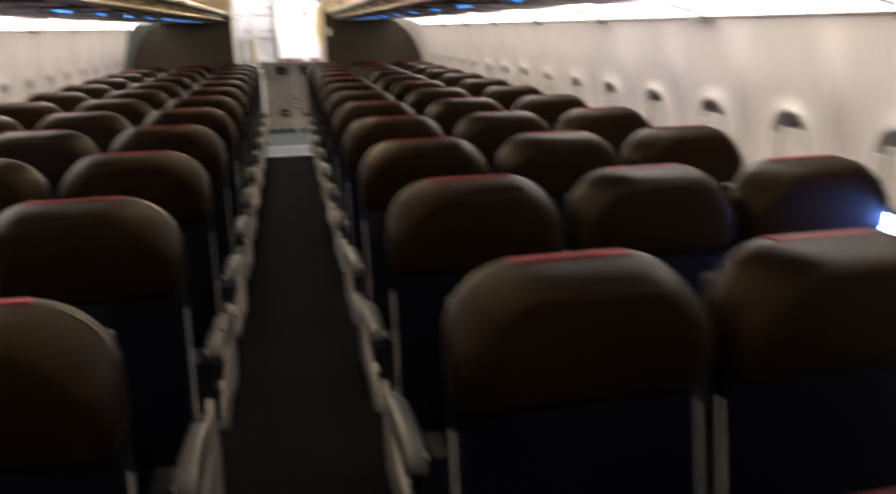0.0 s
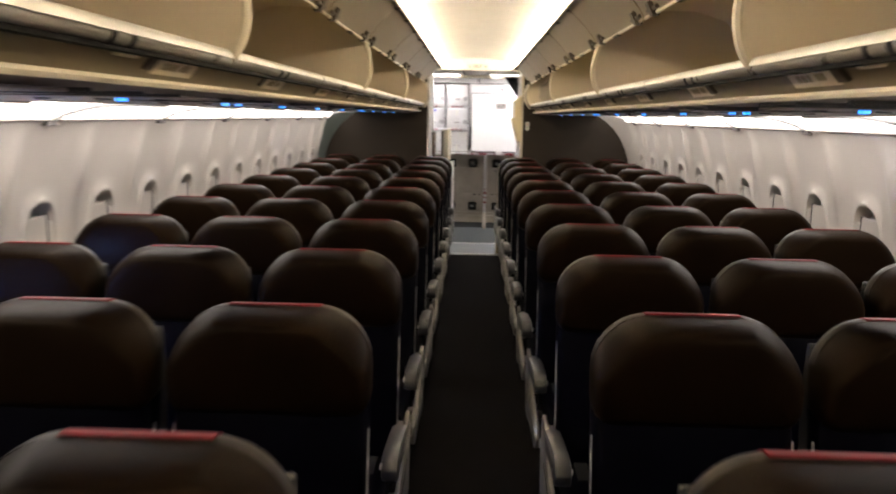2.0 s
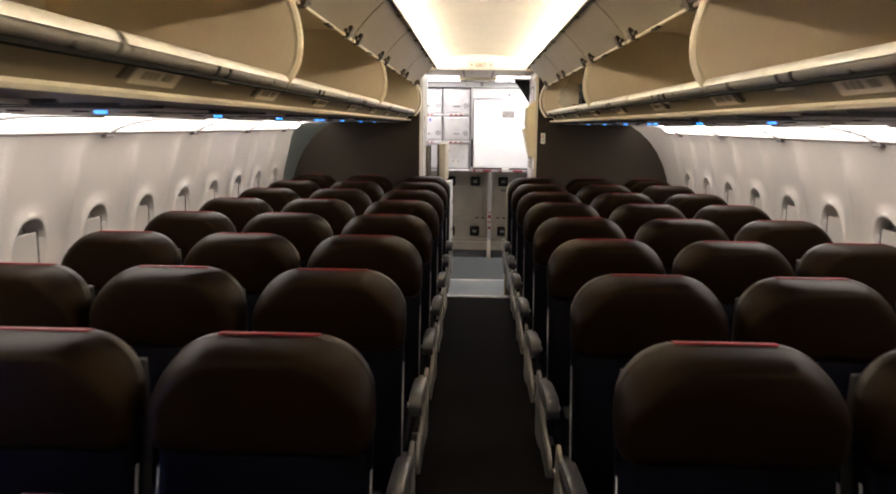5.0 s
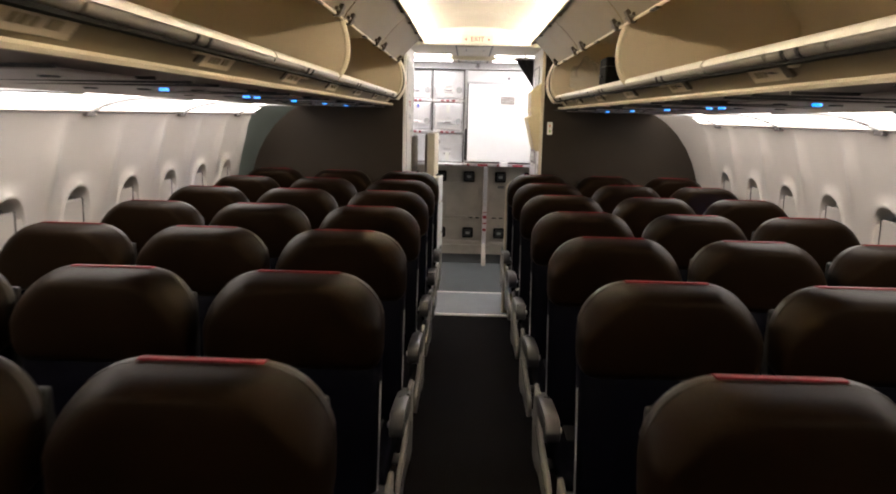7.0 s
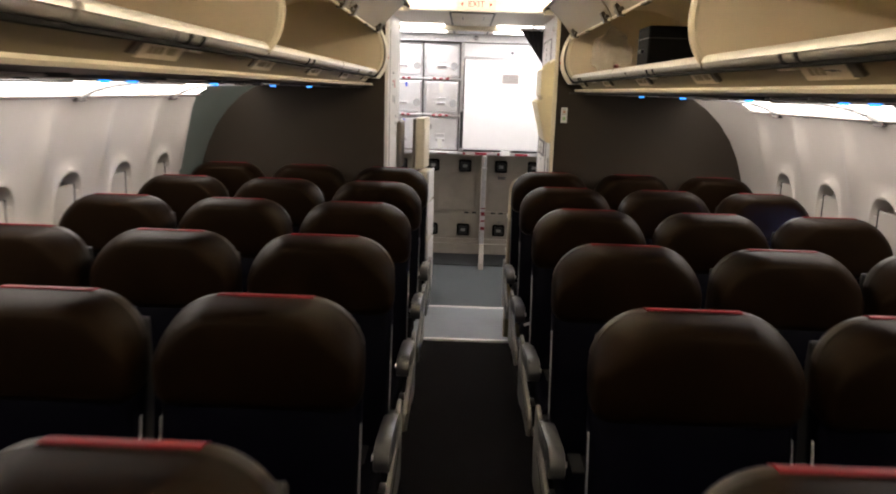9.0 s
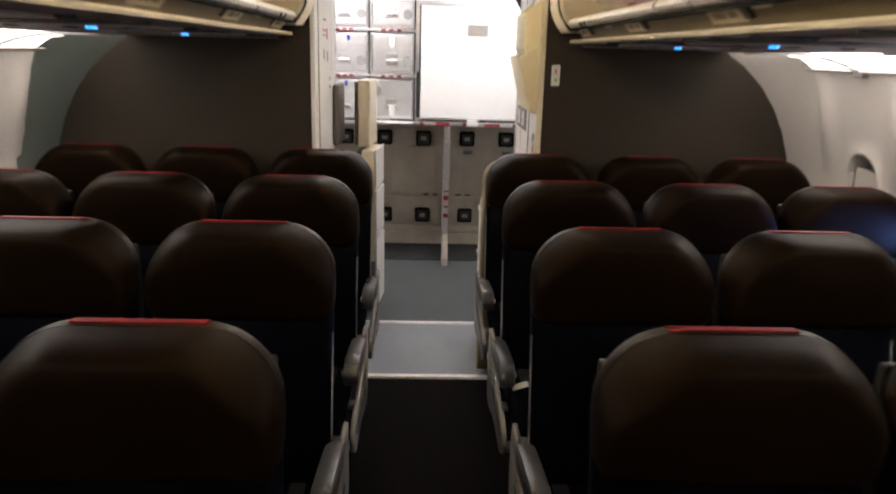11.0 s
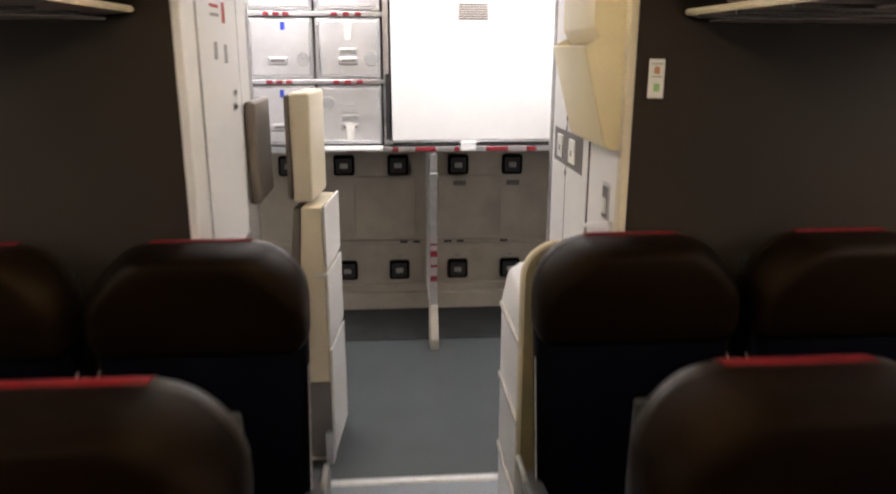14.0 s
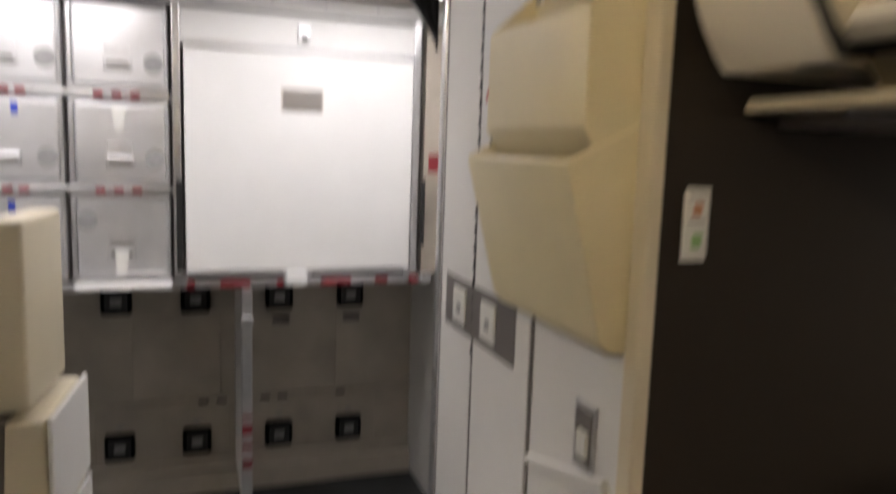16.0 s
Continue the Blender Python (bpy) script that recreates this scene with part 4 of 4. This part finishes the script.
for z0, z1, d in ((0.81, 1.06, 0.0), (0.50, 0.80, 0.004), (0.03, 0.49, 0.008)):
    part("side_panel", box(0.150 + d, 0.166 + d, -0.004, 0.325, z0 + 0.006, z1, 0.005), WHITE, cs, "white side panel with a bevelled edge")
part("hinge_block", box(0.10, 0.165, -0.012, 0.0, 0.785, 0.80, 0.003), STEEL, cs)
part("stowage_pocket", prism([(-0.02, 0.84), (-0.055, 0.83), (-0.05, 0.42), (-0.02, 0.38), (0.0, 0.45)], -0.01, 0.28, "y", 0.004), BROWNPAD, cs, "taupe stowage pocket")
for k in range(3):
    part("pocket_rib", box(-0.058 + 0.012 * k, -0.053 + 0.012 * k, -0.016, 0.0, 0.43, 0.85), DARK, cs)
part("kick_plate", box(0.0, 0.158, -0.008, 0.0, 0.02, 0.35, 0.002), PSU, cs)
part("foot_bracket", box(0.12, 0.165, -0.03, 0.03, 0.0, 0.14, 0.006), STEEL, cs)
hp = thing("head_pad", "taupe head pad fixed to the lavatory wall corner", "head pad", at=(-0.573, 11.77, 1.27))
smooth(part("pad", box(0.004, 0.042, 0.0, 0.31, -0.18, 0.18, 0.014, 3), BROWNPAD, hp), 50)
part("mount", box(0.0, 0.006, 0.03, 0.15, -0.15, 0.15), CREAM, hp)

# half-height panel and stowed seat on the right
hpn = thing("half_partition", "cream half-height partition with a rounded top corner, its panel darkened for shade", "partition", at=(0, 11.02, 0))
outl = [(0.55, 0.0), (0.55, 1.125)] + arc(0.372, 1.035, 0.09, 90, 180, 10) + [(0.282, 0.0)]
# panel coloured as it looks in the shade of the seat row
smooth(part("panel", prism(outl, 0.0, 0.022), OLIVE, hpn), 50)
edge = [(0.55, 0.011, 1.127)] + [(x, 0.011, z) for x, z in arc(0.372, 1.035, 0.092, 90, 180, 10)] + [(0.280, 0.011, 0.0)]
smooth(part("edge_trim", tube(edge, 0.0115, 8), CREAM, hpn, "white rounded edge"))
st = thing("stowed_crew_seat", "white folded crew seat behind the half partition", "crew seat", at=(0.30, 11.13, 0))
smooth(part("seat_shell", prism([(0.0, 0.0), (0.0, 0.80), (0.02, 0.90), (0.06, 0.93), (0.22, 0.93), (0.22, 0.0)], 0.02, 0.42, "y", 0.012), WHITE, st), 50)
for z in (0.25, 0.52, 0.78):
    part("side_rib", box(-0.010, 0.0, 0.03, 0.40, z, z + 0.018, 0.003), SHADE, st)
part("seat_pad", box(0.03, 0.20, 0.43, 0.47, 0.45, 0.90, 0.012), BROWNPAD, st)

# ---------------------------------------------------------------- galley
GY, GB = 13.12, 13.72
gl = thing("galley_unit", "tall white galley unit with an empty trolley bay below", "galley", at=(0, GY, 0))
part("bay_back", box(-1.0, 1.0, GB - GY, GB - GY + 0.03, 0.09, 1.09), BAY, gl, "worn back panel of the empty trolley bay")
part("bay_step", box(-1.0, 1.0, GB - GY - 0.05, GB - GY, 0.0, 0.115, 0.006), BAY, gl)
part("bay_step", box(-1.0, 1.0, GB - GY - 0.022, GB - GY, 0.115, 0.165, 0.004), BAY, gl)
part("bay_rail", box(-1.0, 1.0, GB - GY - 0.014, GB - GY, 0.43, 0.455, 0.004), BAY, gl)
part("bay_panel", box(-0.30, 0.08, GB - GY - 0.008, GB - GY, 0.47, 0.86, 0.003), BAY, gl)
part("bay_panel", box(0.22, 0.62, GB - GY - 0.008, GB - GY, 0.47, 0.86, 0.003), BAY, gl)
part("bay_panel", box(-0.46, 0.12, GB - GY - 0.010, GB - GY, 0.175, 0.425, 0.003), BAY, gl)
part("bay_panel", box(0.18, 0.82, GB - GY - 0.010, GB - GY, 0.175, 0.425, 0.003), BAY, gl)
for z in (0.934, 0.262):
    for x in (-0.69, -0.358, -0.028, 0.345, 0.683):
        s = part("buffer", box(x - 0.064, x + 0.064, GB - GY - 0.045, GB - GY, z - 0.062, z + 0.062, 0.016, 2), BLACKCASE, gl, "black rubber trolley buffer")
        part("buffer_plate", box(x - 0.024, x + 0.024, GB - GY - 0.049, GB - GY - 0.044, z - 0.016, z + 0.016, 0.003), EDGE, s)
        part("buffer_rim", box(x - 0.046, x + 0.046, GB - GY - 0.0475, GB - GY - 0.044, z - 0.044, z + 0.044, 0.006), DARK, s)
        if z > 0.5 and x > 0.1:
            part("bracket", box(x - 0.03, x + 0.05, GB - GY - 0.02, GB - GY, 0.80, 0.83, 0.004), PSU, gl)
        if z < 0.5:
            part("label_mark", prism([(x - 0.022, 0.355), (x + 0.022, 0.355), (x, 0.335)], GB - GY - 0.0115, GB - GY - 0.0095), GREYDOT, gl)
for x in (-0.02, 0.06, 0.26, 0.34, 0.62):
    part("track_hole", box(x, x + 0.045, GB - GY - 0.017, GB - GY - 0.013, 0.435, 0.450), DARK, gl)
for sx in (-1, 1):
    part("side_wall", box(sx * 1.0, sx * 1.03, 0.0, GB - GY + 0.03, 0, 2.2), WHITE, gl)
# thin dark sheet in place of the counter's shade on the floor
part("bay_mat", box(-1.0, 1.0, 0.03, GB - GY - 0.052, 0.0, 0.008, 0.003), BAYSHADE, gl, "thin dark sheet standing in for shade on the trolley bay floor")
# divider of the bay
part("divider", box(0.143, 0.167, -0.005, GB - GY - 0.03, 0.16, 1.09, 0.004), WHITE, gl, "white bay divider")
dv = part("divider_post", box(0.135, 0.175, -0.055, -0.004, 0.20, 1.09, 0.006), STEEL, gl, "satin metal divider post")
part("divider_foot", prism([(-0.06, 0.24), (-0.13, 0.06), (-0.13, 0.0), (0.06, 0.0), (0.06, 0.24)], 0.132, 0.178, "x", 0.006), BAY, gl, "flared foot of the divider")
for z0, z1 in ((0.52, 0.555), (0.38, 0.41), (0.585, 0.595), (0.46, 0.475)):
    part("warning_mark", box(0.136, 0.174, -0.0575, -0.0545, z0, z1), REDLATCH, gl, "red warning mark")
part("turn_latch", box(0.13, 0.18, -0.072, -0.055, 0.96, 0.985, 0.004), STEEL, gl)
# counter edge with red retainers
part("counter", box(-0.81, 0.90, -0.02, 0.05, 1.095, 1.125, 0.004), STEEL, gl, "metal counter edge")
part("pull_shelf", box(-0.43, -0.11, -0.10, 0.0, 1.112, 1.128, 0.004), GALLEYWHITE, gl, "white pull-out shelf")
for x0, x1 in ((-0.055, 0.295), (0.405, 0.78)):
    part("dark_gap", box(x0, x1, -0.024, -0.010, 1.131, 1.146, 0.003), DARK, gl)
part("centre_latch", box(0.305, 0.385, -0.05, 0.0, 1.10, 1.15, 0.006), GALLEYWHITE, gl)
for x, w in ((-0.06, 0.03), (0.06, 0.11), (0.27, 0.025), (0.44, 0.12), (0.66, 0.05), (0.80, 0.04), (-0.30, 0.09)):
    lt = part("retainer", box(x, x + w, -0.034, -0.018, 1.098, 1.122, 0.005), REDLATCH, gl, "red turn retainer")
    part("retainer_hub", tube([(x + w + 0.02, -0.022, 1.11), (x + w + 0.02, -0.042, 1.11)], 0.012, 10), STEEL, lt)
# big white door panel
part("panel_door", box(-0.062, 0.805, -0.012, 0.02, 1.155, 1.985, 0.006), GALLEYWHITE, gl, "large plain white galley door")
v = part("vent", box(0.285, 0.445, -0.0145, -0.010, 1.768, 1.855, 0.002), SHADE, gl, "grey louvred vent")
for k in range(7):
    part("louvre", box(0.292, 0.438, -0.0175, -0.0125, 1.773 + 0.0115 * k, 1.779 + 0.0115 * k), PSU, v)
part("upper_panel", box(-0.085, 0.83, -0.006, 0.02, 2.005, 2.125, 0.004), GALLEYWHITE, gl)
part("latch", box(0.345, 0.395, -0.022, -0.006, 2.03, 2.085, 0.005), STEEL, gl, "metal turn latch")
part("latch_knob", box(0.36, 0.38, -0.032, -0.02, 2.035, 2.055, 0.004), DARK, gl)
for z in (1.145, 1.995):
    part("rail", box(-0.085, 0.83, -0.016, 0.02, z - 0.008, z + 0.008, 0.003), STEEL, gl)
for x in (-0.085, 0.822):
    part("upright", box(x - 0.016, x + 0.012, -0.016, 0.03, 1.13, 2.14, 0.003), STEEL, gl)
part("upright", box(-0.825, -0.803, -0.016, 0.03, 1.10, 2.16, 0.003), STEEL, gl)
part("top_rail", box(-1.0, 1.0, -0.03, 0.03, 2.135, 2.20, 0.004), GALLEYWHITE, gl)
for k in range(9):
    part("rivet", tube([(-0.75 + 0.2 * k, -0.03, 2.165), (-0.75 + 0.2 * k, -0.036, 2.165)], 0.008, 8), STEEL, gl)
boss = smooth(part("lamp_boss", tube([(0.03, -0.03, 2.17), (0.03, -0.055, 2.17)], 0.030, 18), STEEL, gl, "round chrome spotlight"))
part("lamp_lens", tube([(0.03, -0.055, 2.17), (0.03, -0.058, 2.17)], 0.018, 14), PSU, boss)
part("lamp_bar", box(0.002, 0.058, -0.062, -0.057, 2.166, 2.174, 0.002), STEEL, boss)
part("carcass", box(-0.80, 0.90, 0.05, 0.55, 1.10, 2.20), PSU, gl)
part("door_handle_strip", box(0.842, 0.856, -0.05, -0.02, 1.25, 1.52, 0.004), DARK, gl, "black grab strip")
part("side_locker", box(0.86, 0.99, 0.0, 0.05, 1.13, 2.13, 0.004), BAY, gl)
part("locker_label", box(0.88, 0.95, -0.003, 0.0, 1.55, 1.62), REDLATCH, gl)
# shelf rails between the containers
for z in (1.462, 1.798):
    part("shelf_rail", box(-0.805, -0.10, -0.018, 0.02, z - 0.014, z + 0.010, 0.003), STEEL, gl, "metal shelf rail")
    for x in (-0.70, -0.65, -0.60, -0.36, -0.30, -0.24):
        part("retainer", box(x, x + 0.032, -0.030, -0.017, z - 0.012, z + 0.008, 0.004), REDLATCH, gl, "red turn retainer")
part("gap_bar", box(-0.092, -0.070, -0.02, 0.0, 1.16, 1.50, 0.003), DARK, gl)
# containers
for r, (z0, z1) in enumerate(((1.136, 1.446), (1.474, 1.782), (1.812, 2.120))):
    for c, (x0, x1) in enumerate(((-0.795, -0.458), (-0.446, -0.112))):
        k = thing("galley_container", "scuffed aluminium galley container with a recessed handle", "container", "galley containers", at=((x0 + x1) / 2, GY - 0.002, (z0 + z1) / 2))
        w, h = (x1 - x0) / 2, (z1 - z0) / 2
        part("body", box(-w, w, 0, 0.05, -h, h, 0.014, 3), BOXMETAL, k)
        part("rim", box(-w + 0.002, w - 0.002, -0.004, 0.0, -h + 0.002, -h + 0.012), STEEL, k)
        part("door", box(-w + 0.022, w - 0.012, -0.010, 0.0, -h + 0.014, h - 0.012, 0.010, 3), BOXMETAL, k, "pressed aluminium door")
        part("hinge", box(-w + 0.006, -w + 0.020, -0.012, 0.0, -h + 0.03, h - 0.03, 0.003), STEEL, k)
        hx = 0.0 if c else -0.01
        hd = part("handle", box(hx - 0.048, hx + 0.048, -0.017, -0.009, -0.082, -0.042, 0.006), STEEL, k, "folding metal handle")
        part("handle_slot", box(hx - 0.036, hx + 0.036, -0.0185, -0.016, -0.068, -0.056, 0.002), PSU, hd)
        if c or r == 2:
            part("label_holder", box(hx - 0.042, hx + 0.042, -0.0135, -0.009, -0.028, 0.0, 0.003), STEEL, k)
        sx = w - 0.05 if r else (-w + 0.055 if c else -w + 0.05)
        sz = -0.055 if r else 0.06
        part("sticker", tube([(sx, -0.0095, sz), (sx, -0.0125, sz)], 0.034, 18), GREYDOT, k, "round grey sticker")
        if (r, c) in ((0, 1), (1, 1)):
            zt = -0.05 if r == 0 else 0.13
            part("paper_tag", prism([(-0.025, zt), (0.025, zt), (0.014, zt - 0.09), (-0.014, zt - 0.09)], -0.0195, -0.018), LABELWHITE, k, "white paper tag")
        if c == 0 and r < 2:
            part("tape", box(-0.01 + 0.02 * r, 0.012 + 0.02 * r, -0.013, -0.010, 0.09, 0.13), BLUEINK, k, "scrap of blue tape")

# galley ceiling, beam, lights, vents
o = tagged(part("ceiling_galley", box(-1.82, 1.82, 11.05, 13.12, 2.205, 2.225), GALLEYCEIL), "grey-white panelled ceiling of the galley", "ceiling", kind="structure")
cp = thing("ceiling_hatch", "white ceiling access hatch with dark seams", "hatch", at=(0, 0, 2.2045))
for y0, y1 in ((11.20, 11.66), (11.68, 11.98), (12.0, 12.17)):
    part("hatch_panel", box(-0.162, 0.118, y0, y1, -0.006, 0.0, 0.003), GALLEYCEIL, cp)
part("hatch_slot", box(-0.09, -0.085, 11.42, 11.64, -0.0072, -0.005), DARK, cp)
part("hatch_slot", box(0.06, 0.065, 11.42, 11.64, -0.0072, -0.005), DARK, cp)
for y in (11.19, 11.67, 11.99):
    part("seam", box(-0.168, 0.124, y - 0.006, y + 0.006, -0.003, 0.0), DARK, cp)
for x in (-0.172, 0.128):
    part("seam", box(x - 0.006, x + 0.006, 11.10, 13.1, -0.003, 0.0), DARK, cp)
gr = thing("ceiling_grille", "shiny metal air outlet panel in the galley ceiling", "air outlet", at=(-0.02, 12.62, 2.203))
part("backing", box(-0.13, 0.13, -0.35, 0.35, -0.004, 0.0), SHADE, gr)
smooth(part("outlet_pan", box(-0.112, 0.112, -0.33, 0.16, -0.020, -0.004, 0.008, 3), STEEL, gr, "polished metal outlet pan"))
part("slot", box(-0.09, 0.09, -0.16, -0.14, -0.0215, -0.0195), DARK, gr)
part("slot", box(-0.09, 0.09, 0.02, 0.035, -0.0215, -0.0195), DARK, gr)
for x in (-0.10, 0.10):
    part("fixing", tube([(x, 0.25, -0.004), (x, 0.25, -0.009)], 0.010, 10), STEEL, gr)
o = tagged(part("trim_beam", box(-1.8, 1.8, 12.19, 12.25, 2.165, 2.205, 0.006), CREAM), "cream curtain rail across the galley ceiling", "trim", kind="structure")
for x0, x1 in ((-0.95, -0.235), (0.185, 0.95)):
    gl2 = thing("galley_light", "bright white rectangular galley ceiling light", "light", "galley lights", at=(0, 0, 2.2035))
    part("diffuser", box(x0, x1, 12.30, 12.86, -0.008, 0.0, 0.003), GALLEYLIGHT, gl2)
    part("frame", box(x0 - 0.02, x1 + 0.02, 12.27, 12.295, -0.012, 0.0, 0.003), STEEL, gl2)
    part("frame", box(x0 - 0.02, x1 + 0.02, 12.865, 12.89, -0.012, 0.0, 0.003), STEEL, gl2)
    part("second_diffuser", box(x0, x1, 12.12, 12.175, -0.006, 0.0, 0.002), GALLEYLIGHT, gl2)

# black curtain bunched at the corner
bm = bmesh.new()
N, M = 14, 8
grid = []
for i in range(N + 1):
    u = i / N
    row = []
    for j in range(M + 1):
        v_ = j / M
        x = 0.548 - 0.180 * u * (1 - 0.95 * v_)
        row.append(bm.verts.new((x, 12.02 + 0.018 * math.sin(u * 15) * (1 - 0.4 * v_), 2.165 - 0.275 * v_ * (1 - 0.12 * u))))
    grid.append(row)
for i in range(N):
    for j in range(M):
        bm.faces.new((grid[i][j], grid[i + 1][j], grid[i + 1][j + 1], grid[i][j + 1]))
ext = bmesh.ops.extrude_face_region(bm, geom=list(bm.faces))
for q in ext["geom"]:
    if isinstance(q, bmesh.types.BMVert):
        q.co.y += 0.006
bmesh.ops.recalc_face_normals(bm, faces=bm.faces)
ct = thing("curtain", "black cloth curtain gathered at the galley rail", "curtain")
smooth(part("cloth", bm, CLOTH, ct))
part("rail", box(0.36, 0.57, 12.005, 12.035, 2.165, 2.185, 0.004), STEEL, ct)
part("hanger", box(0.45, 0.47, 12.01, 12.03, 2.18, 2.206), STEEL, ct)

# things left in the bins
cn = thing("equipment_case", "black hard equipment case standing in the open bin", "case", at=(0.84, 9.52, 1.792))
part("body", box(-0.095, 0.20, -0.11, 0.11, 0.0, 0.205, 0.012, 3), BLACKCASE, cn)
part("lid_seam", box(-0.0965, 0.2015, -0.1115, 0.1115, 0.150, 0.154), DARK, cn)
part("handle", box(-0.110, -0.095, -0.04, 0.04, 0.09, 0.105, 0.004), DARK, cn)
bg = thing("plastic_bag", "crumpled clear plastic bag with a red pouch inside the bin", "bag", at=(0.83, 10.67, 1.792))
bm = bmesh.new()
bmesh.ops.create_icosphere(bm, subdivisions=4, radius=1.0)
for q in bm.verts:
    d = 1 + 0.35 * noise.noise(q.co * 2.3) + 0.12 * noise.noise(q.co * 7)
    q.co = Vector((q.co.x * 0.11 * d, q.co.y * 0.095 * d, max(0.0, 0.135 + q.co.z * 0.145 * d)))
part("film", bm, PLASTICBAG, bg)
bm = bmesh.new()
bmesh.ops.create_icosphere(bm, subdivisions=3, radius=1.0)
for q in bm.verts:
    d = 1 + 0.3 * noise.noise(q.co * 1.7)
    q.co = Vector((q.co.x * 0.02 * d + 0.03, q.co.y * 0.028 * d, 0.075 + q.co.z * 0.012 * d))
smooth(part("pouch", bm, REDLATCH, bg, "red pouch"))
sc = thing("paper_scrap", "crumpled cream paper scrap beside the seat cushion", "paper", at=(0.345, 10.13 - 0.40, 0.505))
part("sheet", prism([(-0.05, 0.0), (0.0, 0.018), (0.06, 0.006), (0.06, 0.009), (0.0, 0.021), (-0.05, 0.003)], -0.02, 0.02, "y"), LABELWHITE, sc)
